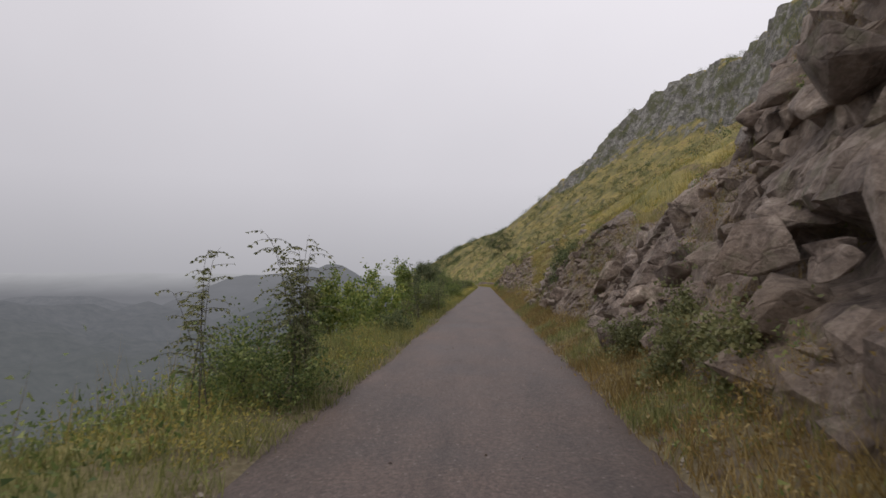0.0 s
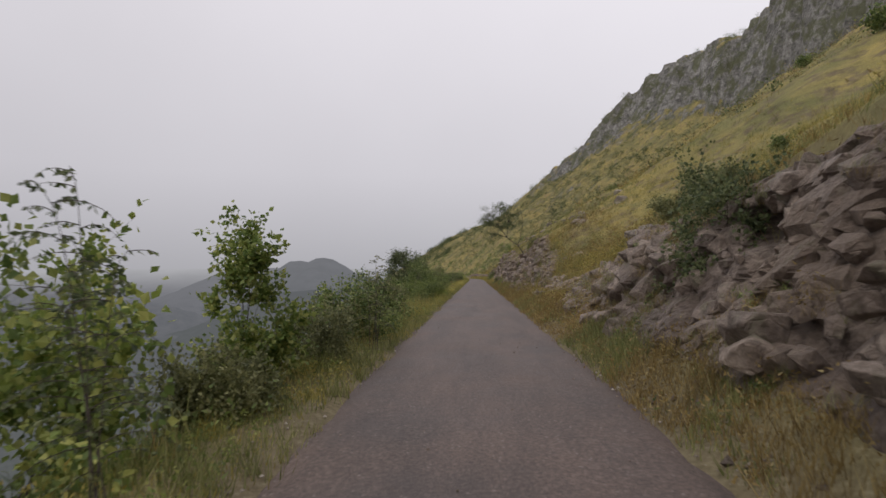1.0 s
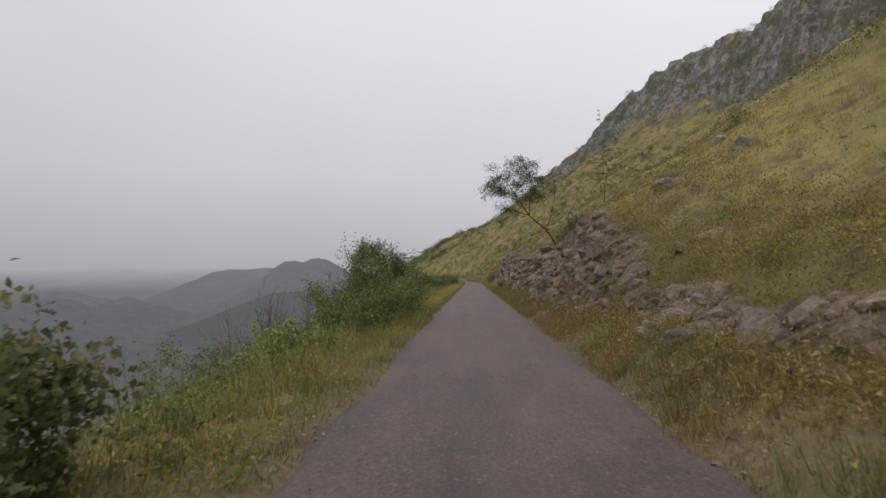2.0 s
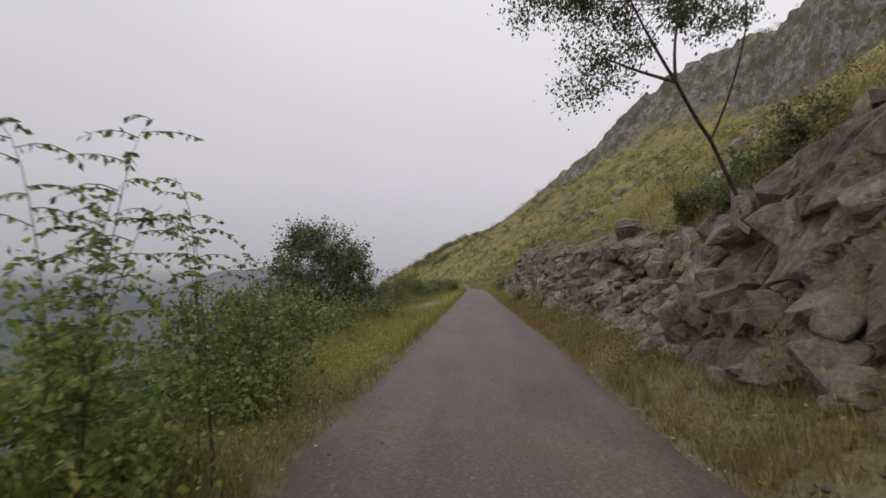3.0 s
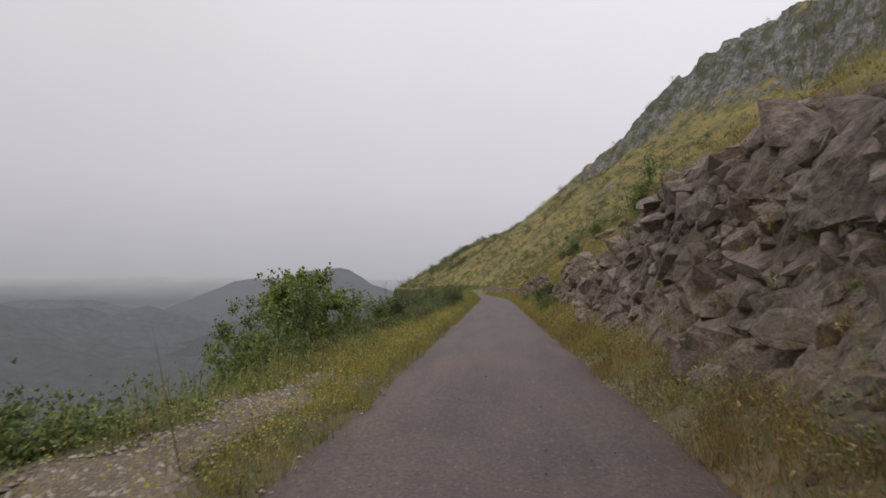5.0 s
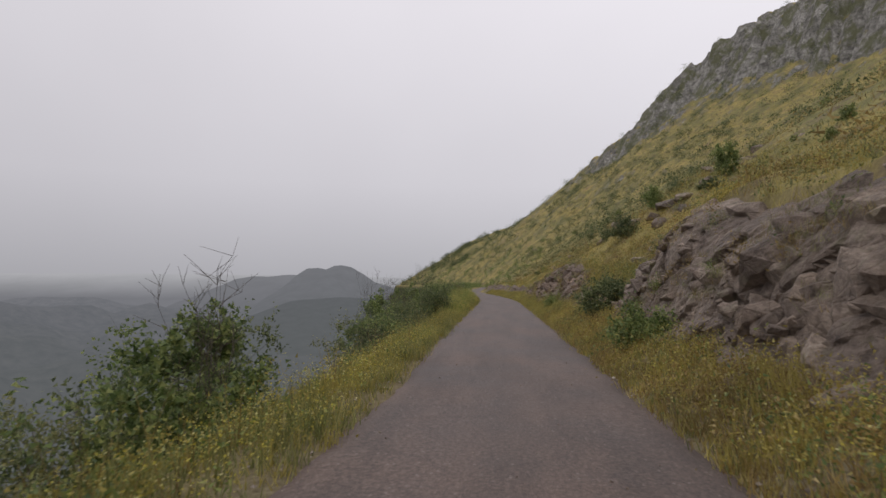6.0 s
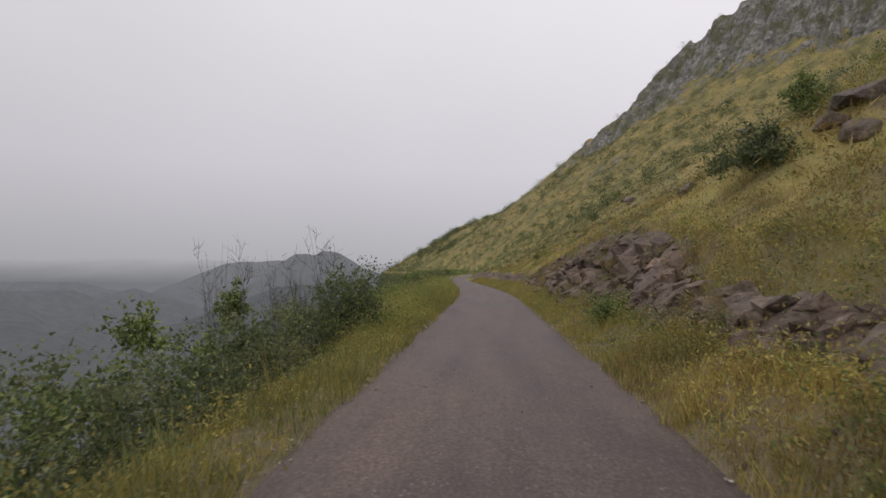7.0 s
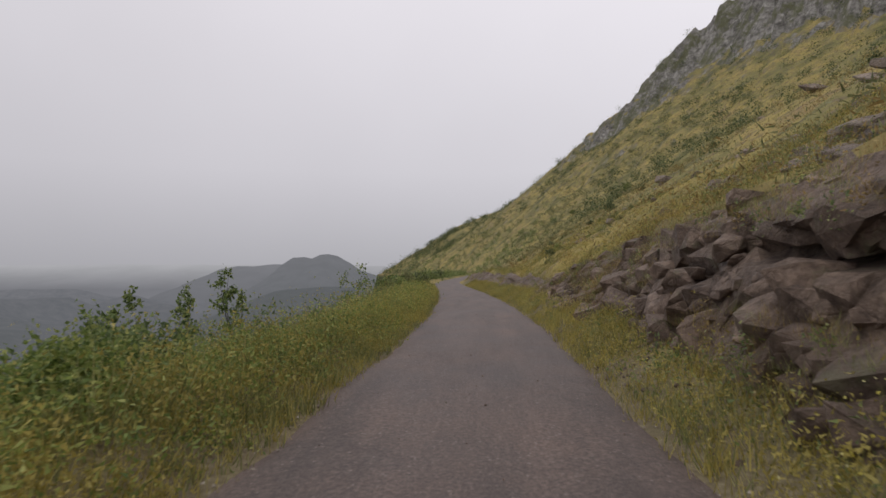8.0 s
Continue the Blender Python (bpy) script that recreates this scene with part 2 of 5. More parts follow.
    h = mix_node(n, l, 0.12, fine, edge.outputs["Result"])
    bump_node(n, l, b, h, 0.9, 0.10)
    return m


def noise_vec(n, l, coord, scale):
    t = n.new("ShaderNodeTexNoise")
    t.inputs["Scale"].default_value = scale
    l.new(coord, t.inputs["Vector"])
    return t.outputs["Color"]


ROCK = rock_material("cut_rock", (0.074, 0.060, 0.052), (0.222, 0.188, 0.164), (0.41, 0.362, 0.322), 0.5)
GREY_ROCK = rock_material("weathered_rock", (0.09, 0.084, 0.077), (0.25, 0.234, 0.215), (0.43, 0.41, 0.38), 0.45)


def ground_material():
    m, n, l, b = material("hillside", 0.95, 0.1)
    p = place_node(n)
    a = noise_node(n, l, p, 0.11, 6, 0.6)
    f = noise_node(n, l, p, 1.7, 8, 0.7)
    grass = ramp_node(n, l, a, [(0.32, (0.120, 0.124, 0.060)), (0.42, (0.205, 0.196, 0.084)), (0.50, (0.265, 0.232, 0.096)), (0.59, (0.345, 0.286, 0.106)), (0.72, (0.27, 0.205, 0.115))])
    var = ramp_node(n, l, f, [(0.3, (0.72, 0.74, 0.74)), (0.5, (0.97, 0.97, 0.97)), (0.7, (1.16, 1.13, 1.08))])
    grass = mix_node(n, l, 1.0, grass, var, "MULTIPLY")
    blades = noise_node(n, l, p, 16.0, 6, 0.8)
    grain = ramp_node(n, l, blades, [(0.35, (0.74, 0.72, 0.68)), (0.65, (1.24, 1.22, 1.2))])
    grass = mix_node(n, l, 1.0, grass, grain, "MULTIPLY")
    soil = ramp_node(n, l, f, [(0.3, (0.085, 0.066, 0.045)), (0.7, (0.21, 0.165, 0.115))])
    s = noise_node(n, l, p, 0.8, 6, 0.65)
    sf = ramp_node(n, l, s, [(0.50, (0, 0, 0)), (0.63, (0.85, 0.85, 0.85))])
    c = mix_node(n, l, sf, grass, soil)
    # trodden, gritty earth beside the asphalt
    across = n.new("ShaderNodeSeparateXYZ")
    l.new(p, across.inputs[0])
    side = n.new("ShaderNodeMath")
    side.operation = "ABSOLUTE"
    l.new(across.outputs["X"], side.inputs[0])
    edge = n.new("ShaderNodeMapRange")
    edge.inputs["From Min"].default_value, edge.inputs["From Max"].default_value = 1.7, 2.9
    edge.inputs["To Min"].default_value, edge.inputs["To Max"].default_value = 0.8, 0.0
    l.new(side.outputs[0], edge.inputs["Value"])
    earth = ramp_node(n, l, blades, [(0.3, (0.075, 0.058, 0.040)), (0.55, (0.165, 0.135, 0.092)), (0.7, (0.27, 0.235, 0.175))])
    level = n.new("ShaderNodeMapRange")
    level.inputs["From Min"].default_value, level.inputs["From Max"].default_value = 1.2, 0.6
    l.new(across.outputs["Z"], level.inputs["Value"])
    c = mix_node(n, l, mix_node(n, l, 1.0, edge.outputs["Result"], level.outputs["Result"], "MULTIPLY"), c, earth)
    geo = n.new("ShaderNodeNewGeometry")
    sep = n.new("ShaderNodeSeparateXYZ")
    l.new(geo.outputs["True Normal"], sep.inputs[0])
    steep = n.new("ShaderNodeMapRange")
    steep.inputs["From Min"].default_value = 0.70
    steep.inputs["From Max"].default_value = 0.56
    l.new(sep.outputs["Z"], steep.inputs["Value"])
    lift = n.new("ShaderNodeSeparateXYZ")
    l.new(p, lift.inputs[0])
    high = n.new("ShaderNodeMapRange")
    high.inputs["From Min"].default_value, high.inputs["From Max"].default_value = 8.0, 16.0
    l.new(lift.outputs["Z"], high.inputs["Value"])
    crag = mix_node(n, l, 1.0, steep.outputs["Result"], high.outputs["Result"], "MULTIPLY")
    bank = mix_node(n, l, 0.35, c, soil)
    c = mix_node(n, l, steep.outputs["Result"], c, bank)
    blocks = n.new("ShaderNodeTexVoronoi")
    blocks.inputs["Scale"].default_value = 0.30
    l.new(mix_node(n, l, 0.10, p, noise_vec(n, l, p, 0.3)), blocks.inputs["Vector"])
    block_tone = n.new("ShaderNodeSeparateColor")
    l.new(blocks.outputs["Color"], block_tone.inputs[0])
    rk = ramp_node(n, l, noise_node(n, l, p, 0.55, 10, 0.74), [(0.34, (0.075, 0.072, 0.066)), (0.5, (0.205, 0.198, 0.186)), (0.68, (0.37, 0.36, 0.342))])
    rk = mix_node(n, l, 1.0, rk, ramp_node(n, l, block_tone.outputs[0], [(0.0, (0.70, 0.69, 0.66)), (1.0, (1.22, 1.21, 1.18))]), "MULTIPLY")
    green = ramp_node(n, l, noise_node(n, l, p, 0.12, 9, 0.72), [(0.48, (0, 0, 0)), (0.57, (0.8, 0.8, 0.8))])
    rk = mix_node(n, l, green, rk, (0.105, 0.108, 0.055))
    c = mix_node(n, l, crag, c, rk)
    # below the road the bank is overgrown with low green scrub
    sunk = n.new("ShaderNodeMapRange")
    sunk.inputs["From Min"].default_value, sunk.inputs["From Max"].default_value = -0.6, -2.4
    l.new(across.outputs["Z"], sunk.inputs["Value"])
    scrub = ramp_node(n, l, f, [(0.3, (0.045, 0.058, 0.028)), (0.5, (0.085, 0.100, 0.045)), (0.7, (0.15, 0.15, 0.07))])
    c = mix_node(n, l, sunk.outputs["Result"], c, scrub)
    l.new(c, b.inputs["Base Color"])
    bump_node(n, l, b, f, 0.5, 0.2)
    return m


GROUND = ground_material()


def road_material():
    m, n, l, b = material("wet_asphalt", 0.7, 0.42)
    p = place_node(n)
    map_ = n.new("ShaderNodeMapping")
    map_.inputs["Scale"].default_value = (1.0, 0.15, 1.0)
    l.new(p, map_.inputs["Vector"])
    lanes = noise_node(n, l, map_.outputs[0], 1.6, 6, 0.65)
    patch = noise_node(n, l, p, 0.5, 7, 0.65)
    fine = noise_node(n, l, p, 30.0, 5, 0.85)
    c = ramp_node(n, l, fine, [(0.32, (0.040, 0.031, 0.028)), (0.5, (0.100, 0.078, 0.069)), (0.66, (0.19, 0.155, 0.14))])
    t = ramp_node(n, l, lanes, [(0.3, (0.68, 0.66, 0.66)), (0.6, (1.12, 1.06, 1.02))])
    c = mix_node(n, l, 1.0, c, t, "MULTIPLY")
    t2 = ramp_node(n, l, patch, [(0.35, (0.72, 0.70, 0.70)), (0.65, (1.2, 1.13, 1.07))])
    c = mix_node(n, l, 1.0, c, t2, "MULTIPLY")
    # aggregate: pale chips in the worn surface
    chip = n.new("ShaderNodeTexVoronoi")
    chip.inputs["Scale"].default_value = 19.0
    l.new(p, chip.inputs["Vector"])
    cf = ramp_node(n, l, chip.outputs["Distance"], [(0.14, (0.75, 0.75, 0.75)), (0.26, (0, 0, 0))])
    pick = ramp_node(n, l, noise_node(n, l, p, 7.0, 3), [(0.5, (0, 0, 0)), (0.6, (1, 1, 1))])
    c = mix_node(n, l, mix_node(n, l, 1.0, cf, pick, "MULTIPLY"), c, (0.27, 0.228, 0.20))
    crack = n.new("ShaderNodeTexVoronoi")
    crack.feature = "DISTANCE_TO_EDGE"
    crack.inputs["Scale"].default_value = 0.7
    l.new(mix_node(n, l, 0.3, p, noise_vec(n, l, p, 1.2)), crack.inputs["Vector"])
    cr = ramp_node(n, l, crack.outputs["Distance"], [(0.0, (0.5, 0.48, 0.47)), (0.02, (1, 1, 1))])
    c = mix_node(n, l, 0.25, c, cr, "MULTIPLY")
    l.new(c, b.inputs["Base Color"])
    r = n.new("ShaderNodeMapRange")
    r.inputs["To Min"].default_value = 0.45
    r.inputs["To Max"].default_value = 0.78
    l.new(patch, r.inputs["Value"])
    l.new(r.outputs[0], b.inputs["Roughness"])
    bump_node(n, l, b, fine, 0.6, 0.012)
    return m


ROAD = road_material()


def leaf_material(name, stops, rough=0.5, through_light=0.42):
    """Leaves and blades: each one takes its own tone; some light passes through."""
    m, n, l, b = material(name, rough, 0.35)
    g = n.new("ShaderNodeNewGeometry")
    c = ramp_node(n, l, g.outputs["Random Per Island"], stops)
    big = noise_node(n, l, g.outputs["Position"], 0.7, 3)
    v = ramp_node(n, l, big, [(0.3, (0.7, 0.72, 0.7)), (0.7, (1.25, 1.2, 1.1))])
    c = mix_node(n, l, 1.0, c, v, "MULTIPLY")
    l.new(c, b.inputs["Base Color"])
    t = n.new("ShaderNodeBsdfTranslucent")
    l.new(c, t.inputs["Color"])
    mx = n.new("ShaderNodeMixShader")
    mx.inputs[0].default_value = through_light
    l.new(b.outputs[0], mx.inputs[1])
    l.new(t.outputs[0], mx.inputs[2])
    l.new(mx.outputs[0], n["Material Output"].inputs["Surface"])
    return m


LEAF_GREEN = leaf_material("leaf_green", [(0.0, (0.076, 0.116, 0.043)), (0.5, (0.161, 0.224, 0.077)), (1.0, (0.352, 0.387, 0.144))])
LEAF_BRIGHT = leaf_material("leaf_bright", [(0.0, (0.111, 0.171, 0.051)), (0.5, (0.222, 0.291, 0.075)), (1.0, (0.444, 0.462, 0.155))])
LEAF_DARK = leaf_material("leaf_dark", [(0.0, (0.058, 0.081, 0.042)), (0.5, (0.114, 0.147, 0.064)), (1.0, (0.240, 0.267, 0.130))])
LEAF_GREY = leaf_material("leaf_grey_green", [(0.0, (0.106, 0.120, 0.053)), (0.5, (0.180, 0.195, 0.091)), (1.0, (0.300, 0.299, 0.147))])
LEAF_EVERGREEN = leaf_material("leaf_evergreen", [(0.0, (0.064, 0.084, 0.050)), (0.5, (0.130, 0.160, 0.082)), (1.0, (0.235, 0.262, 0.140))])
GRASS_GREEN = leaf_material("grass_green", [(0.0, (0.121, 0.144, 0.051)), (0.5, (0.224, 0.239, 0.088)), (1.0, (0.391, 0.380, 0.176))], 0.7, 0.4)
GRASS_DRY = leaf_material("grass_dry", [(0.0, (0.155, 0.108, 0.048)), (0.4, (0.265, 0.188, 0.072)), (0.8, (0.365, 0.270, 0.104)), (1.0, (0.500, 0.410, 0.210))], 0.75, 0.4)
GRASS_GOLD = leaf_material("grass_golden", [(0.0, (0.250, 0.212, 0.058)), (0.5, (0.375, 0.318, 0.084)), (1.0, (0.500, 0.435, 0.155))], 0.75, 0.4)
FLOWER = leaf_material("flower_yellow", [(0.0, (0.46, 0.40, 0.06)), (0.6, (0.62, 0.56, 0.12)), (1.0, (0.7, 0.67, 0.38))], 0.7)


def bark_material():
    m, n, l, b = material("bark", 0.85, 0.2)
    p = place_node(n)
    c = ramp_node(n, l, noise_node(n, l, p, 14, 6, 0.7), [(0.3, (0.04, 0.032, 0.026)), (0.7, (0.16, 0.135, 0.115))])
    l.new(c, b.inputs["Base Color"])
    return m


BARK = bark_material()


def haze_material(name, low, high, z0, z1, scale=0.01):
    """Far backdrop with mist painted in: it glows with the colour of the air before it."""
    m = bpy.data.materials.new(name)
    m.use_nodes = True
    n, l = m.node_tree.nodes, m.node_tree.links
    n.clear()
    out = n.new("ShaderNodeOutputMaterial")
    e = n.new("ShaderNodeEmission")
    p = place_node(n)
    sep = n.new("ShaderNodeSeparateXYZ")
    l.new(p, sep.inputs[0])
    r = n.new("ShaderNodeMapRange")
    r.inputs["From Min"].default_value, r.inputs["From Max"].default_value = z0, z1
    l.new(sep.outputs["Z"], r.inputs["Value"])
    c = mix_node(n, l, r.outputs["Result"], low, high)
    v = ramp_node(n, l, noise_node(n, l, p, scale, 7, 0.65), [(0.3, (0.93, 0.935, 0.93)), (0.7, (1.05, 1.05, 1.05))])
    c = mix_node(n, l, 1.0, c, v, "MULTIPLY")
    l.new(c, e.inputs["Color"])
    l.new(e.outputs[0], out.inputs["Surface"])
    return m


# ------------------------------------------------------------------ ground sheet, road, far valley
def spaced(parts):
    return np.unique(np.concatenate([np.arange(a, b, s) for a, b, s in parts]).round(4))


U = np.concatenate([-np.geomspace(60, 255, 18)[::-1], spaced([(-60, -12, 1.5), (-12, -1.9, 0.45), (-1.9, 3.4, 0.2), (3.4, 14, 0.5), (14, 50, 1.8), (50, 150, 1.7), (150, 300, 8)])])
Y = spaced([(-40, 150, 0.6), (150, 260, 1.5), (260, 480, 1.7), (480, 560, 2.4), (560, 800, 10)])
YY, UU = np.meshgrid(Y, U, indexing="ij")
XX = UU + road_x(YY)
ground = put("ground", np_mesh("ground", np.stack([XX, YY, land(XX, YY)], -1).reshape(-1, 3), grid_faces(len(Y), len(U)), True), GROUND,
             label="steep grassy hillside with golden grass, soil and a grey cliff band", category="hillside", kind="structure")

RY = spaced([(-40, 170, 0.3), (170, 506, 1.2)])
RS = np.linspace(-1, 1, 13)
RYY, RSS = np.meshgrid(RY, RS, indexing="ij")
right_edge = 1.50 + 0.30 * (fbm(RY * 0.9, RY * 0, 61, 3) - 0.5)
left_edge = 1.52 + 0.42 * (fbm(RY * 0.7, RY * 0, 63, 3) - 0.5)
RX = np.where(RSS > 0, RSS * right_edge[:, None], RSS * left_edge[:, None]) + road_x(RYY)
RZ = 0.03 * (1 - RSS**2) + 0.012 * (fbm(RX * 0.8, RYY * 0.8, 65, 2) - 0.5) - 0.05 * (np.abs(RSS) > 0.99)
road = put("road", np_mesh("road", np.stack([RX, RYY, RZ], -1).reshape(-1, 3), grid_faces(len(RY), len(RS)), True), ROAD,
           label="narrow wet brown-grey asphalt road with ragged edges", category="road", kind="structure")

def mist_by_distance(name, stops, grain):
    """Far woods with rain mist painted into their glow: the air's colour takes over with distance from the road."""
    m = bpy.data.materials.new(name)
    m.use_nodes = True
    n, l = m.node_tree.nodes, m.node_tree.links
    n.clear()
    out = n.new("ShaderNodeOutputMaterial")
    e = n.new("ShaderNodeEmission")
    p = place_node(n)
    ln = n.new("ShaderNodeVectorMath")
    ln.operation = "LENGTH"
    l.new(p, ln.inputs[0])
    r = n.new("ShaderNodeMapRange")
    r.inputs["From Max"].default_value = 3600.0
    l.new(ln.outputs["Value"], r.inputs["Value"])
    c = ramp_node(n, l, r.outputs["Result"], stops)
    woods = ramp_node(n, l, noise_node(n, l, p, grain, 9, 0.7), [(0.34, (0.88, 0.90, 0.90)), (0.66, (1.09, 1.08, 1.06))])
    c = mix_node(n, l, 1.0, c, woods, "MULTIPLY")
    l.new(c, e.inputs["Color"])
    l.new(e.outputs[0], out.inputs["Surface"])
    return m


# haze painted as colour: near woods dark green, far ones pale blue-grey
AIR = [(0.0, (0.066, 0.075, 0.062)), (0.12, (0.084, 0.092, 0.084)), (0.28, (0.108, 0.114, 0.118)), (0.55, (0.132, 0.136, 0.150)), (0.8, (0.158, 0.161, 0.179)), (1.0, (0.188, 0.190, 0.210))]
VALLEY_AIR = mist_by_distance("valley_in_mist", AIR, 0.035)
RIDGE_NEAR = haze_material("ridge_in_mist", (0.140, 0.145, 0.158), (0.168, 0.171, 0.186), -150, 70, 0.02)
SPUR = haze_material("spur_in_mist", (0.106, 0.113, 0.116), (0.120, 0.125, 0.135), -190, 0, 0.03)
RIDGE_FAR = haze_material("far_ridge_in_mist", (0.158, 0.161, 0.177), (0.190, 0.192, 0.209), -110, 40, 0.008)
# its top takes the horizon sky's colour, so painted haze dissolves the edge
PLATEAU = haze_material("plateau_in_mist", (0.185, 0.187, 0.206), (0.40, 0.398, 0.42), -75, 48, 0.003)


def ridge(name, mat, dist, heights, label, depth=500.0):
    """A far ridge: heights are pairs of bearing (x per metre of y) and height in metres."""
    bx, bz = np.array(heights, float).T
    b = np.linspace(bx[0], bx[-1], 220)
    z = np.interp(b, bx, bz) + (fbm(b * 30, b * 0, 71, 4) - 0.5) * 0.003 * dist
    rows = []
    for k in np.linspace(0, 1, 12):
        drop = (1 - k) ** 1.2
        y = dist - depth * drop + 0 * b
        zz = z - (z + 190) * drop + (fbm(b * 40 + k * 3, k * 9 + 0 * b, 73, 4) - 0.5) * 40 * (1 - k) * k * 4
        rows.append(np.stack([b * dist, y, zz], -1))
    v = np.concatenate(rows)
    return put(name, np_mesh(name, v, grid_faces(12, 220), True), mat, label=label, category="mountain", kind="structure")


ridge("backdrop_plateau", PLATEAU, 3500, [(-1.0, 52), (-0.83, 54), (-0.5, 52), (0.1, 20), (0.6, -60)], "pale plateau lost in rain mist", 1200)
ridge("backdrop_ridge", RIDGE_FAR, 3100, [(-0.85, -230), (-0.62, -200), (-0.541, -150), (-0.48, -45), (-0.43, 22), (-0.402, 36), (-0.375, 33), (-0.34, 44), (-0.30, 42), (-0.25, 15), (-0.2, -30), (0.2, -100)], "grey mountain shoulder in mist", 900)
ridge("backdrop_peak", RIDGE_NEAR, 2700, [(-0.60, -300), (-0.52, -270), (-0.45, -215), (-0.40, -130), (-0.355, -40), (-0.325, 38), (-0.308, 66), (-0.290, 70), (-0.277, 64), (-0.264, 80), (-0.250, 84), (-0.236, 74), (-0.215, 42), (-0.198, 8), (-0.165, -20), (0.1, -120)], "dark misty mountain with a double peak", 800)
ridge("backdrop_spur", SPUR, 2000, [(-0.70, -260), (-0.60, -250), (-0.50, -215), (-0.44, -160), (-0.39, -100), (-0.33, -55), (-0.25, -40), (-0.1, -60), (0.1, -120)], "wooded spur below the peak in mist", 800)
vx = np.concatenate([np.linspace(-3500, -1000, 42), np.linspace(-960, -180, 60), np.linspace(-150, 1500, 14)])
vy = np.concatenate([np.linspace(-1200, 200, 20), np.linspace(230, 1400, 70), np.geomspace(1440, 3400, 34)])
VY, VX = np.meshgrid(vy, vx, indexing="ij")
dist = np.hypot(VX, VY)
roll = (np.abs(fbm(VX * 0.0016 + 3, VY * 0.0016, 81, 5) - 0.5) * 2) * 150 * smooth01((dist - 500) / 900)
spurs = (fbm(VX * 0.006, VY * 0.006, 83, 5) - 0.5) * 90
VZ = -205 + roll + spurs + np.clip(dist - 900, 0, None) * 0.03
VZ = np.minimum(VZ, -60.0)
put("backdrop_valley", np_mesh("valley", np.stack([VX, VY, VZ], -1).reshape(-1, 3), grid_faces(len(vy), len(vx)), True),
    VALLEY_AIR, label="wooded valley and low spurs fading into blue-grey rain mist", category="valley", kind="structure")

# ------------------------------------------------------------------ the rock cutting
def face_base(y, v):
    """The plain rock face before it is broken into blocks: v 0 at the verge, 1 at the brow, up to 1.3 behind it."""
    top = rock_top(y)
    sink = np.clip(1.15 - top, 0, None) * 1.1
    x = np.interp(v, [0, 0.12, 0.3, 1.0, 1.3], [2.05, 2.15, 2.38, 3.10, 3.95]) + sink
    bulge = (fbm(y * 0.35, v * 1.2, 91, 3) - 0.5) * 0.7
    x = x + bulge * np.clip(v * 3, 0, 1)
    z = np.where(v <= 1, 0.15 + v * (top - 0.2), top - 0.05)
    back = land(road_x(y) + 4.1, y) - 0.2
    z = np.where(v > 1, top - 0.05 + (back - top) * np.clip((v - 1) / 0.3, 0, 1) ** 0.8, z)
    z = np.where(v > 1, z - np.clip(1.5 - top, 0, 1) * 1.5 * np.clip((v - 1) / 0.08, 0, 1), z)
    return x + road_x(y), z


FY = spaced([(-14, 140, 0.075), (140, 225, 0.3)])
FV = np.concatenate([np.linspace(0, 1, 40), np.linspace(1.03, 1.3, 9)])
FYY, FVV = np.meshgrid(FY, FV, indexing="ij")
fx, fz = face_base(FYY, FVV)
# beds dip gently along the road; joints stand nearly upright
dip = 0.30 * (fbm(FYY * 0.06, 0 * FYY + 2, 99, 2) - 0.5) * 2
wy = FYY + 0.16 * (fbm(FYY * 1.3, fz * 1.3, 93, 2) - 0.5) + 0.25 * fz
wz = fz + 0.16 * (fbm(FYY * 1.3 + 40, fz * 1.3, 95, 2) - 0.5) + dip * 2.0
massive = smooth01((fbm(FYY * 0.14, fz * 0.35, 92, 2) - 0.40) / 0.14)
massive = np.maximum(massive, np.maximum(1 - smooth01((FYY - 9) / 4), 1 - smooth01((np.abs(FYY - 101) - 2) / 2)))
amount = np.clip(rock_top(FYY) - 0.5, 0.15, 1) * np.clip(FVV * 5, 0.1, 1) * np.where(FVV > 1, np.clip((1.32 - FVV) / 0.3, 0, 1), 1)
amount = amount * (1 - 0.4 * smooth01((FYY - 112) / 6))
r1, a1, b1, e1 = cells(wy / 0.95, wz / 1.0, 101)
r2, a2, b2, e2 = cells(wy / 0.38, wz / 0.42, 111)
r3, a3, b3, e3 = cells(wy / 0.20, wz / 0.15, 121)
out = (r1[0] - 0.5) * 0.16 + a1 * (r1[1] - 0.5) * 0.40 - b1 * 0.12 * r1[2] + 0.10 * smooth01(e1 / 0.12)
fine_amount = 1 - 0.65 * massive
out = out + fine_amount * ((r2[0] - 0.5) * 0.07 + a2 * (r2[1] - 0.5) * 0.18 - b2 * r2[2] * 0.06) + (0.5 + 0.5 * fine_amount) * 0.05 * smooth01(e2 / 0.16)
out = out + fine_amount * ((r3[0] - 0.5) * 0.035 + 0.02 * smooth01(e3 / 0.25)) + (fbm(FYY * 3.0, fz * 3.0, 97, 3) - 0.5) * 0.08 - 0.22
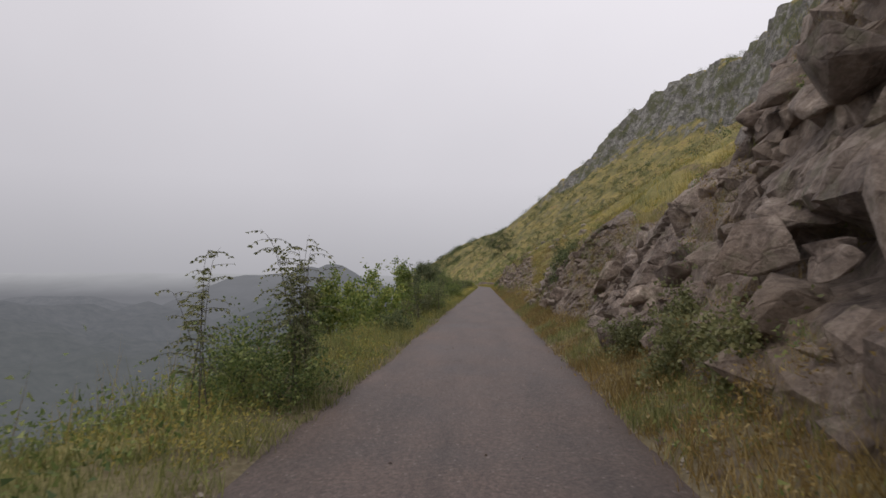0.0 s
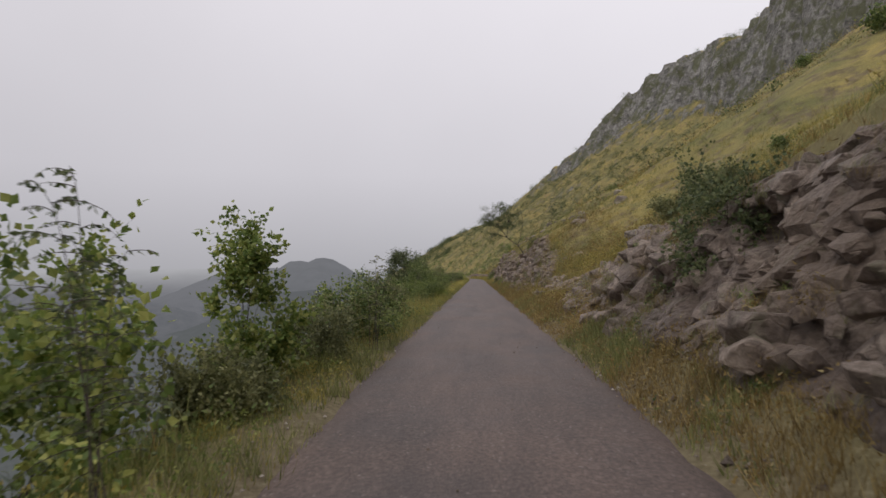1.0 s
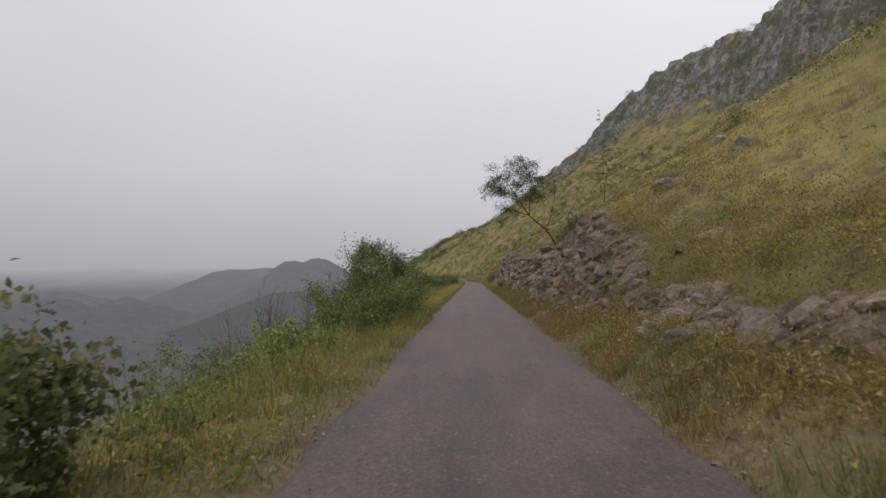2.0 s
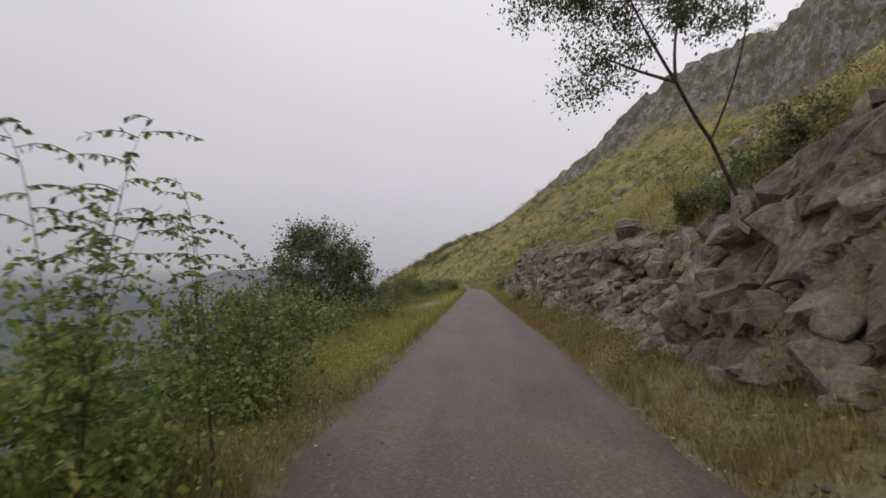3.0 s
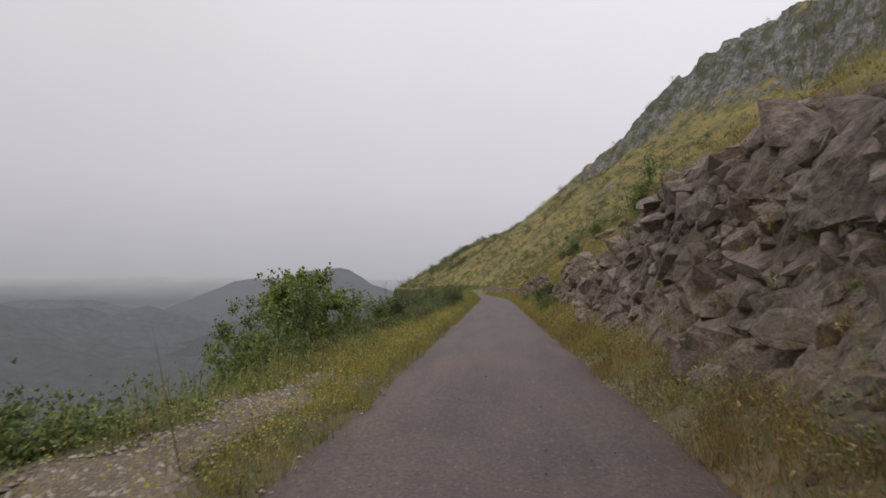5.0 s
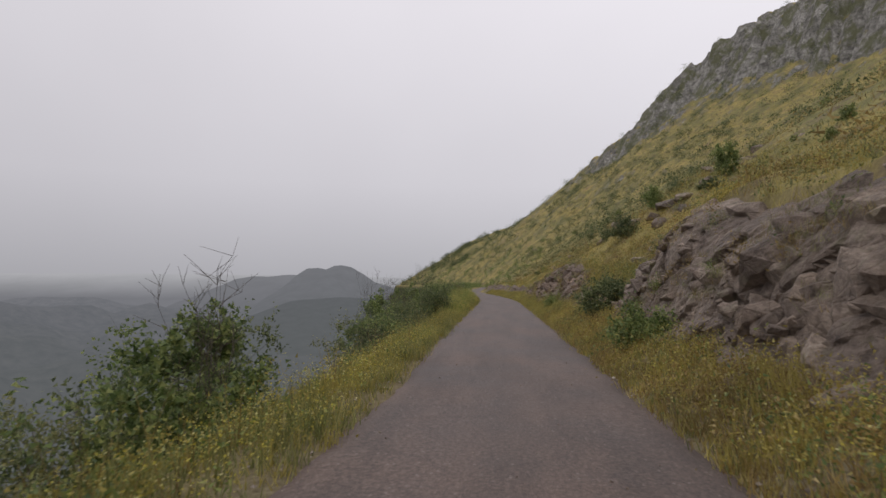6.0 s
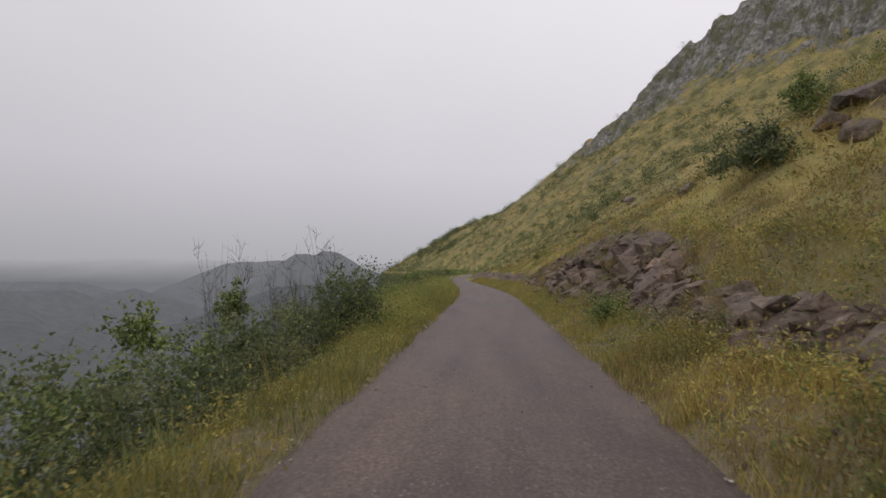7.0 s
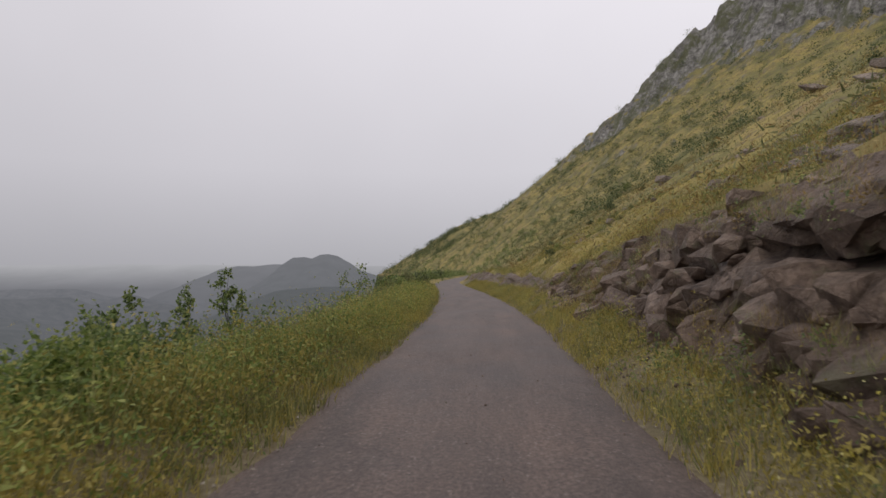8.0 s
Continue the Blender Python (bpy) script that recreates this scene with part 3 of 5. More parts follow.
# hollows under overhanging blocks, and ledges that jut over them: (y, z, half length, half height, depth)
HOLLOWS = [(4.6, 1.45, 1.7, 0.24, 0.60), (6.9, 2.45, 0.30, 0.26, 0.40), (8.4, 1.35, 0.35, 0.35, 0.35), (21.5, 1.75, 0.5, 0.25, 0.4), (24.0, 1.0, 0.45, 0.35, 0.35),
           (51.6, 1.65, 0.9, 0.42, 0.50), (53.6, 1.2, 0.5, 0.25, 0.35), (57.6, 1.6, 0.9, 0.16, 0.40), (60.5, 1.5, 0.35, 0.4, 0.35), (71.0, 2.1, 0.7, 0.18, 0.35), (73.6, 1.1, 0.8, 0.2, 0.3),
           (78.0, 1.6, 0.9, 0.2, 0.35), (122.4, 1.42, 2.6, 0.13, 0.55), (126.6, 1.35, 1.4, 0.16, 0.45), (119.0, 1.2, 0.9, 0.12, 0.35), (104.3, 1.0, 0.8, 0.06, 0.22), (102.6, 1.5, 0.7, 0.07, 0.25)]
for hy, hz, ly, lz, deep in HOLLOWS:
    dy, dz = (FYY - hy) / ly, (fz - hz - 0.12 * (FYY - hy) / ly) / lz
    wob = 0.5 * (fbm(FYY * 2.2, fz * 2.2, 94, 2) - 0.5)
    out = out - deep * smooth01(1.6 - np.hypot(dy, dz) + wob) + 0.16 * smooth01(1.5 - np.hypot(dy, (dz - 2.2) / 1.3))
fx = fx - out * amount
fx = np.maximum(fx, 1.72 + road_x(FYY))
fz = fz + 0.10 * (r2[1] - 0.5) * amount * fine_amount
rock_face = put("wall_rock_cutting", np_mesh("rock_cutting", np.stack([fx, FYY, fz], -1).reshape(-1, 3), grid_faces(len(FY), len(FV))[:, ::-1]), ROCK,
                label="jagged grey-brown rock cutting beside the road", category="rock face", kind="structure")


def block_mesh(seed, flat=0.75, points=15, edge=0.025):
    """One angular block of stone, about a metre across."""
    rng = np.random.default_rng(seed)
    bm = bmesh.new()
    for _ in range(points):
        d = rng.normal(size=3)
        d = d / np.abs(d).max() * 0.5 * rng.uniform(0.72, 1.0)
        bm.verts.new((d[0], d[1], d[2] * flat))
    hull = bmesh.ops.convex_hull(bm, input=bm.verts)
    loose = [v for v in bm.verts if not v.link_faces]
    bmesh.ops.delete(bm, geom=loose, context="VERTS")
    if edge:
        bmesh.ops.bevel(bm, geom=bm.edges[:], offset=edge, segments=1, affect="EDGES")
    me = bpy.data.meshes.new("rock")
    bm.to_mesh(me)
    bm.free()
    return me


BLOCKS = [block_mesh(200 + k, 0.6 + 0.05 * (k % 6)) for k in range(12)]
for me in BLOCKS:
    me.materials.append(ROCK)
GREY_BLOCKS = [block_mesh(300 + k, 0.65 + 0.04 * k, 22) for k in range(6)]
for me in GREY_BLOCKS:
    me.materials.append(GREY_ROCK)


def boulder(x, y, z, size, turn, which, label, squash=1.0):
    ob = new("boulder", GREY_BLOCKS[which % 6])
    ob.matrix_world = pose(x, y, z, 8, -12, turn) @ Matrix.Diagonal((size, size * 1.25, size * squash, 1))
    return tagged(ob, label, "rock", "boulders on the slope")


def scatter(n, u0, u1, y0, y1, seed, power=1.0):
    rng = np.random.default_rng(seed)
    u = u0 + (u1 - u0) * rng.uniform(size=n) ** power
    y = rng.uniform(y0, y1, n)
    x = u + road_x(y)
    return x, y, u, rng


# ------------------------------------------------------------------ plants
def unit(v):
    return v / np.maximum(np.linalg.norm(v, axis=-1, keepdims=True), 1e-9)


def tubes(paths, sides=5):
    """Tapered stems: each path is (points (n,3), first radius, last radius)."""
    vs, fs, base = [], [], 0
    for pts, r0, r1 in paths:
        n = len(pts)
        t = unit(np.gradient(pts, axis=0))
        ref = np.where(np.abs(t[:, 2:3]) > 0.9, np.array([[1.0, 0, 0]]), np.array([[0, 0, 1.0]]))
        s = unit(np.cross(t, ref))
        q = np.cross(t, s)
        ang = np.linspace(0, 2 * np.pi, sides, endpoint=False)
        r = np.linspace(r0, r1, n)[:, None, None]
        ring = pts[:, None] + r * (np.cos(ang)[None, :, None] * s[:, None] + np.sin(ang)[None, :, None] * q[:, None])
        vs.append(ring.reshape(-1, 3))
        i = base + np.arange(n * sides).reshape(n, sides)
        k = np.roll(i, -1, axis=1)
        fs.append(np.stack([i[:-1], k[:-1], k[1:], i[1:]], -1).reshape(-1, 4))
        base += n * sides
    return np.concatenate(vs), np.concatenate(fs)


def bend(p0, p1, p2, n=7):
    t = np.linspace(0, 1, n)[:, None]
    return (1 - t) ** 2 * p0 + 2 * t * (1 - t) * p1 + t**2 * p2


def leaf_quads(pos, axis, size, width, rng):
    """Folded diamond leaves at pos along axis."""
    n = len(pos)
    side = unit(np.cross(axis, unit(rng.normal(size=(n, 3)))))
    up = np.cross(side, axis)
    L = size[:, None]
    mid = pos + axis * L * 0.45
    v = np.stack([pos, mid + side * L * width + up * L * 0.1, pos + axis * L, mid - side * L * width + up * L * 0.1], 1)
    return v.reshape(-1, 3), np.arange(n * 4).reshape(n, 4)


def leaf_tris(pos, axis, size, width, rng):
    """Small leaves of one face each, for foliage too fine to tell apart."""
    n = len(pos)
    side = unit(np.cross(axis, unit(rng.normal(size=(n, 3)))))
    L = size[:, None]
    v = np.stack([pos - side * L * width, pos + side * L * width, pos + axis * L * 1.1], 1)
    return v.reshape(-1, 3), np.arange(n * 3).reshape(n, 3)


def plant(name, stems, leaves, leaf_mat, x, y, label, category, sink=0.05, sides=5):
    """An Empty at the base with the stems and, where it has any, the foliage."""
    root = tagged(new(name), label, category)
    root.location = (x, y, float(land(x, y)) - sink)
    v, f = tubes(stems, sides)
    put("trunk" if category in ("tree", "sapling") else "branchwork", np_mesh("stems", v, f, True), BARK, root)
    if leaves is not None:
        put("crown", np_mesh("crown", *leaves), leaf_mat, root)
    return root


def leafy(x, y, top, radius, seed, mat, label, leaf=0.085, clumps=46, per=95, name="shrub", width=0.34, spread=0.2, low=0.12, tall=1.0, category="shrub", cone=0.0):
    """A shrub or small tree: stems that branch into upright leafy plumes, thick down to the skirt."""
    rng = np.random.default_rng(seed)
    single = category == "sapling"
    h = max(top - float(land(x, y)), 0.36)
    plumes = max(int(clumps * 0.7), 8)
    leaf = leaf * 0.85
    d = unit(rng.normal(size=(plumes, 3)))
    r = rng.uniform(0.25, 0.86, plumes) ** 0.6
    lump = 0.68 + 0.5 * vnoise(np.arctan2(d[:, 1], d[:, 0]) * 1.3 + 9, d[:, 2] * 1.4, seed)
    c = d * (r * lump)[:, None]
    half = h * (1 - low) / 2
    c = np.stack([c[:, 0] * radius, c[:, 1] * radius, h * low + half + c[:, 2] * half * tall], -1)
    if not single:
        skirt = rng.uniform(size=plumes) < 0.36
        c[skirt, 2] = h * rng.uniform(0.06, 0.38, skirt.sum())
        c[skirt, :2] *= 1.12
    c[:, 2] = np.clip(c[:, 2], 0.06 * h, h * 0.93)
    c[:, :2] *= (1.15 - cone * np.clip(c[:, 2:3] / h, 0, 1)) if cone else 1.0
    size = (0.17 + 0.13 * radius) * rng.uniform(0.6, 1.35, plumes) * (0.8 if single else 1.0)
    lean = unit(unit(c - [0, 0, 0.35 * h]) * [0.9, 0.9, 0.4] + [0, 0, 0.75] + rng.normal(size=(plumes, 3)) * 0.28)
    stems = []
    hub = np.array([0.08 * radius, 0.0, 0.42 * h])
    if single:
        stems.append((bend(np.zeros(3), np.array([-0.05, 0.03, 0.2 * h]), hub, 7), 0.008 + 0.004 * h, 0.004 + 0.003 * h))
    limbs = rng.choice(plumes, min(6, plumes), replace=False)
    ways = []
    for k in limbs:
        a = hub if single else rng.normal(size=3) * [0.06, 0.06, 0] * radius
        path = bend(a, a + (c[k] - a) * [0.25, 0.25, 0.6] + rng.normal(size=3) * 0.06 * h * [1, 1, 0.3], c[k], 8)
        stems.append((path, 0.005 + 0.004 * h, 0.004))
        ways.append(path[2:])
    joints = np.concatenate(ways)
    for k in range(plumes):
        gap = np.linalg.norm(joints - c[k], axis=1) + 1.5 * np.clip(joints[:, 2] - c[k, 2], 0, None)
        a = joints[np.argmin(gap)]
        stems.append((bend(a, (a + c[k]) / 2 + rng.normal(size=3) * 0.04, c[k], 3), 0.005, 0.0025))
    twigs = 12
    way = unit(rng.normal(size=(plumes, twigs, 3)) * 0.75 + lean[:, None] * 0.8)
    reach = size[:, None] * rng.uniform(0.55, 1.45, (plumes, twigs)) * (1 + 0.5 * np.clip((way * lean[:, None]).sum(-1), 0, 1))
    for k in range(plumes):
        for j in range(0, twigs, 6):
            stems.append((np.stack([c[k], c[k] + way[k, j] * reach[k, j] * 0.95]), 0.0025, 0.0012))
    area = 4 * np.pi * (radius * radius * 0.45 + radius * h * 0.20) * (0.5 if single else 1.0)
    leaf, width = leaf * 0.95, width * 1.15
    most = 46000 if cone else 15000 if category == "tree" else 600 if single else 1400 if y > 140 else 1500 if low == 0.0 and x > 0 else 3000 if low == 0.0 else 7000
    n_leaf = int(np.clip(3.0 * area / (leaf * leaf * width), 350, most))
    leaf = leaf * min(max((3.0 * area / (leaf * leaf * width) / n_leaf) ** 0.35, 1.0), 1.5 if y > 140 else 1.12)
    share = rng.uniform(0.5, 1.2, plumes) * size**2
    who = rng.choice(plumes, n_leaf, p=share / share.sum())
    pick = rng.integers(0, twigs, n_leaf)
    s_on = rng.uniform(0.05, 1.0, n_leaf) ** 0.75
    pos = c[who] + way[who, pick] * (reach[who, pick] * s_on)[:, None] + rng.normal(size=(n_leaf, 3)) * size[who, None] * 0.15
    axis = unit(rng.normal(size=(n_leaf, 3)) + 0.8 * way[who, pick] + [0, 0, -0.2])
    make = leaf_quads if (leaf > 0.075 or abs(x) < 3.3) and not cone else leaf_tris
    return plant(name, stems, make(pos, axis, leaf * rng.uniform(0.55, 1.35, n_leaf), width, rng), mat, x, y, label, category, sides=3)


def feathery(x, y, top, radius, seed, mat, label, wands=9, leaf=0.048, twig=11, open_=1.0):
    """Arching wands with side twigs and rows of small leaves."""
    rng = np.random.default_rng(seed)
    h = max(top - float(land(x, y)), 0.6)
    stems, pos, axis = [], [], []
    for k in range(wands):
        ang = rng.uniform(0, 2 * np.pi)
        reach = radius * rng.uniform(0.1, 0.6) * open_
        hh = h * (1.0 if k == 0 else rng.uniform(0.68, 1.0))
        tip = np.array([np.cos(ang) * reach, np.sin(ang) * reach, hh])
        path = bend(rng.normal(size=3) * [0.12, 0.12, 0] * radius, tip * [0.3, 0.3, 0.72], tip, 12)
        path[-2:] += np.array([np.cos(ang), np.sin(ang), -0.6]) * np.array([[0.01], [0.045]])
        stems.append((path, 0.0065, 0.0016))
        for j in range(twig):
            s = min(0.24 + 0.75 * (j + rng.uniform()) / twig, 0.99)
            p = path[int(s * 11)] + (path[min(int(s * 11) + 1, 11)] - path[int(s * 11)]) * ((s * 11) % 1)
            a2 = ang + (j % 2) * np.pi + rng.uniform(-1.2, 1.2)
            ln = (0.16 + 0.30 * radius) * (1.25 - 0.75 * s) * rng.uniform(0.55, 1.35)
            way = np.array([np.cos(a2), np.sin(a2), 0.0])
            q = p + way * ln + [0, 0, rng.uniform(-0.30, 0.12) * ln]
            mid = p + way * 0.55 * ln + [0, 0, rng.uniform(0.1, 0.34) * ln]
            stems.append((bend(p, mid, q, 5), 0.0032, 0.0013))
            m = max(int(ln / 0.040), 4)
            w = np.linspace(0.06, 1, m)[:, None]
            on = (1 - w) ** 2 * p + 2 * w * (1 - w) * mid + w**2 * q
            across = unit(np.cross(way, [0, 0, 1.0]))
            for sgn in (-1, 1):
                pos.append(on)
                axis.append(unit(0.35 * way + 0.8 * sgn * across + rng.normal(size=(m, 3)) * 0.3 + [0, 0, -0.55]))
    pos, axis = np.concatenate(pos), np.concatenate(axis)
    size = leaf * rng.uniform(0.6, 1.25, len(pos))
    return plant("shrub", stems, leaf_quads(pos, axis, size, 0.28, rng), mat, x, y, label, "shrub", sides=3)


def bare(x, y, top, radius, seed, label, count=9, forks=4, name="bare_shrub"):
    """Leafless stems that fork twice."""
    rng = np.random.default_rng(seed)
    h = max(top - float(land(x, y)), 0.5)
    stems = []
    for k in range(count):
        ang = rng.uniform(0, 2 * np.pi)
        reach = radius * rng.uniform(0.1, 0.8)
        tip = np.array([np.cos(ang) * reach, np.sin(ang) * reach, h * rng.uniform(0.65, 1.0)])
        path = bend(rng.normal(size=3) * [0.12, 0.12, 0] * radius, tip * [0.45, 0.45, 0.6] + rng.normal(size=3) * 0.05, tip, 9)
        stems.append((path, 0.0048, 0.0018))
        for j in range(forks):
            p = path[int(rng.integers(3, 8))]
            q = p + np.array([rng.normal() * 0.22, rng.normal() * 0.22, rng.uniform(0.15, 0.5)]) * min(h, 1.6) * 0.6
            fork = bend(p, (p + q) / 2 + rng.normal(size=3) * 0.03, q, 5)
            stems.append((fork, 0.004, 0.002))
            for _ in range(3):
                p2 = fork[int(rng.integers(1, 5))]
                q2 = p2 + np.array([rng.normal() * 0.12, rng.normal() * 0.12, rng.uniform(0.04, 0.2)]) * 1.2
                stems.append((bend(p2, (p2 + q2) / 2, q2, 3), 0.003, 0.0015))
    return plant(name, stems, None, None, x, y, label, "shrub", sides=4)


# the valley side, in driving order
feathery(-1.85, 6.5, 1.9, 0.7, 1, LEAF_GREY, "tall feathery shrub with arching wands at the road edge", 12)
leafy(-2.1, 6.2, 0.7, 0.8, 2, LEAF_GREEN, "low green shrub under arching wands", 0.038, 44, 130)
feathery(-2.55, 5.6, 1.66, 0.6, 3, LEAF_GREY, "slender feathery shrub with drooping twigs", 5)
leafy(-4.3, 15.7, 0.85, 0.55, 4, LEAF_GREEN, "small round-leaved shrub below the verge", 0.10, 22, 60)
leafy(-3.75, 16.3, 1.40, 1.05, 5, LEAF_BRIGHT, "spreading fresh green shrub with broad leaves", 0.092, 48, 80)
leafy(-3.45, 18.9, 1.52, 1.15, 6, LEAF_BRIGHT, "dense fresh green shrub with broad leaves", 0.092, 56, 80)
leafy(-1.9, 15.0, 0.45, 0.36, 7, LEAF_DARK, "low dark shrub at the asphalt edge", 0.05, 24, 90)
feathery(-1.78, 17.2, 1.88, 0.6, 18, LEAF_DARK, "arching wands with tiny leaves at the road edge", 4, 0.042, 15)
leafy(-2.75, 21.8, 1.76, 0.55, 9, LEAF_BRIGHT, "upright shrub with loose leafy sprays", 0.085, 40, 95, spread=0.13)
leafy(-2.5, 20.3, 0.6, 0.6, 10, LEAF_GREY, "dusty dark shrub crowding the road edge", 0.05, 40, 110)
leafy(-2.45, 23.4, 0.8, 0.6, 11, LEAF_GREY, "brown-green scrubby shrub at the road edge", 0.05, 44, 110)
feathery(-1.75, 24.5, 1.68, 0.55, 12, LEAF_GREY, "thin feathery shrub over darker scrub", 5)
leafy(-2.5, 26.2, 1.2, 0.7, 13, LEAF_GREEN, "thick green roadside shrub", 0.06, 50, 110)
leafy(-2.6, 29.0, 1.3, 0.75, 14, LEAF_GREEN, "thick green roadside shrub", 0.06, 50, 110)
leafy(-2.8, 32.2, 1.0, 0.7, 15, LEAF_GREY, "dark scrubby shrub below the verge", 0.06, 40, 100)
leafy(-3.4, 39.6, 0.10, 0.7, 16, LEAF_BRIGHT, "low bright green shrub among dry sticks", 0.07, 34, 90)
for k, (sx, sy, st) in enumerate([(-5.6, 42.9, 0.85), (-5.0, 43.6, 1.05), (-4.7, 42.6, 0.8), (-4.4, 44.6, 1.0), (-5.5, 45.2, 1.15)]):
    bare(sx, sy, st, 0.55, 20 + k, "clump of bare upright dry stems", 11, 1)
leafy(-3.2, 44.3, 2.05, 1.25, 30, LEAF_GREEN, "small tree with pale green drooping leaves", 0.048, 70, 75, "tree", 0.3, 0.2, 0.05, 1.0, "tree")
leafy(-3.0, 43.4, 0.45, 0.75, 31, LEAF_GREEN, "tangled green shrub under a small tree", 0.07, 48, 100)
feathery(-2.05, 46.9, 2.12, 0.7, 32, LEAF_GREEN, "tall feathery shrub with arching wands", 5, 0.05, 16)
feathery(-1.85, 47.9, 1.92, 0.5, 232, LEAF_GREEN, "tall feathery shrub with arching wands", 3, 0.05, 15)
feathery(-2.1, 49.6, 1.62, 0.6, 233, LEAF_GREY, "feathery shrub with dark leaning wands", 4, 0.045, 14)
leafy(-2.45, 47.3, 0.95, 0.85, 33, LEAF_BRIGHT, "yellow-green leafy shrub at the verge", 0.055, 64, 100)
leafy(-2.75, 50.2, 1.1, 0.85, 34, LEAF_GREEN, "tangled green shrub at the verge", 0.055, 60, 110)
leafy(-4.3, 54.4, 0.98, 0.5, 35, LEAF_BRIGHT, "slim bright green leafy shrub", 0.09, 26, 80)
leafy(-3.6, 57.3, 0.55, 1.1, 36, LEAF_GREEN, "broad low green shrub on the bank", 0.085, 56, 85)
leafy(-4.7, 60.0, 0.85, 1.35, 37, LEAF_GREEN, "broad green shrub on the bank", 0.09, 66, 85)
leafy(-3.7, 62.2, 0.45, 0.9, 38, LEAF_GREEN, "low leafy shrub on the bank", 0.08, 44, 85)
leafy(-6.05, 67.4, 3.65, 2.4, 39, LEAF_EVERGREEN, "large dark green evergreen tree on the bank", 0.105, 300, 200, "tree", 0.28, 0.17, 0.0, 1.0, "tree", 0.4)
feathery(-4.0, 73.7, 1.9, 1.15, 40, LEAF_GREY, "grey-green feathery shrub beside pale gravel", 15, 0.038, 13, 1.35)
leafy(-4.0, 73.5, 0.45, 0.75, 41, LEAF_GREY, "low grey-green scrub under a feathery shrub", 0.05, 34, 100)
leafy(-4.3, 70.2, -0.15, 0.6, 42, LEAF_GREEN, "low green tuft of scrub by the gravel", 0.06, 26, 80)
leafy(-4.0, 79.5, -0.1, 0.55, 43, LEAF_GREEN, "low green scrub on the bank", 0.06, 26, 80)
leafy(-4.6, 86.5, 0.25, 0.8, 44, LEAF_GREEN, "round green shrub on the bank", 0.07, 36, 80)
leafy(-4.3, 90.6, 1.55, 1.15, 144, LEAF_GREEN, "wide round green bush on the bank", 0.08, 60, 90)
leafy(-5.0, 88.2, 1.45, 1.3, 145, LEAF_GREEN, "wide round green bush on the bank", 0.085, 64, 90)
leafy(-4.7, 92.6, 0.75, 0.9, 45, LEAF_DARK, "dark green shrub on the bank", 0.065, 44, 90)
leafy(-5.3, 91.0, 2.0, 1.25, 46, LEAF_BRIGHT, "yellow-green small tree with broad leaves", 0.125, 64, 75, "tree", 0.36, 0.2, 0.1, 1.0, "tree")
leafy(-3.75, 96.2, 0.85, 0.9, 47, LEAF_GREEN, "dense green shrub on the bank", 0.075, 48, 90)
bare(-3.4, 96.0, 1.6, 0.8, 48, "leafless grey shrub with forked twigs", 8, 5)
leafy(-4.5, 99.3, 0.85, 1.0, 49, LEAF_DARK, "dark green shrub on the bank", 0.065, 48, 95)
leafy(-7.4, 91.5, 1.35, 1.2, 56, LEAF_GREEN, "wide green shrub below the road", 0.09, 50, 85)
leafy(-7.0, 102.0, 1.75, 1.6, 50, LEAF_GREEN, "wide green shrub below the road", 0.09, 66, 85)
leafy(-4.9, 111.4, 0.70, 1.05, 51, LEAF_GREEN, "round green shrub on the bank", 0.075, 54, 95)
leafy(-4.2, 113.6, 0.55, 0.9, 52, LEAF_DARK, "brown-green shrub on the bank", 0.06, 46, 95)
bare(-4.0, 107.6, -0.1, 0.6, 53, "dry brown scrub below the verge", 14, 3)
for k, (sx, sy, st) in enumerate([(-6.1, 117.4, 2.0), (-5.2, 115.2, 1.55), (-5.4, 119.2, 1.8), (-4.4, 117.9, 1.3)]):
    bare(sx, sy, st, 0.95, 60 + k, "leafless grey shrub with many fine twigs", 13, 5)
leafy(-5.6, 116.4, 0.9, 0.7, 66, LEAF_GREEN, "green shrub among leafless twigs", 0.08, 28, 70)
leafy(-2.8, 116.0, 1.3, 0.8, 67, LEAF_DARK, "dense dark green shrub at the verge", 0.055, 70, 170)
bare(-3.3, 116.1, 2.6, 0.7, 68, "tall bare stems rising from a dark shrub", 4, 6)
for k, (sx, sy, st) in enumerate([(-7.0, 129.2, 0.95), (-6.4, 130.6, 1.05), (-6.0, 132.1, 1.55)]):
    leafy(sx, sy, st, 0.42, 70 + k, LEAF_GREEN, "slim sapling with a tuft of leaves", 0.10, 14, 50, "sapling", 0.32, 0.16, 0.45, 1.0, "sapling")
leafy(-3.6, 123.6, 0.50, 0.7, 76, LEAF_GREEN, "leafy green bush below the flowering verge", 0.07, 40, 90)
leafy(-4.6, 125.4, 0.55, 0.8, 77, LEAF_GREEN, "leafy green bush below the flowering verge", 0.07, 44, 90)
leafy(-3.1, 122.0, 0.28, 0.5, 78, LEAF_BRIGHT, "fresh green bush at the edge of the verge", 0.06, 34, 90)
leafy(-5.6, 145.0, 1.7, 0.8, 75, LEAF_GREEN, "thin leafy shrub on the bank", 0.08, 30, 60)
for k in range(18):
    yy = 150 + 4.6 * k
    leafy(-3.0 - 0.7 * (k % 3) + float(road_x(yy)), yy, 0.75 + 0.4 * ((k * 7) % 4) / 3 + 0.035 * k, 1.0, 80 + k, (LEAF_GREEN, LEAF_GREY, LEAF_GREEN, LEAF_DARK)[k % 4], "dense green shrub along the grassy verge", 0.10, 32, 60)

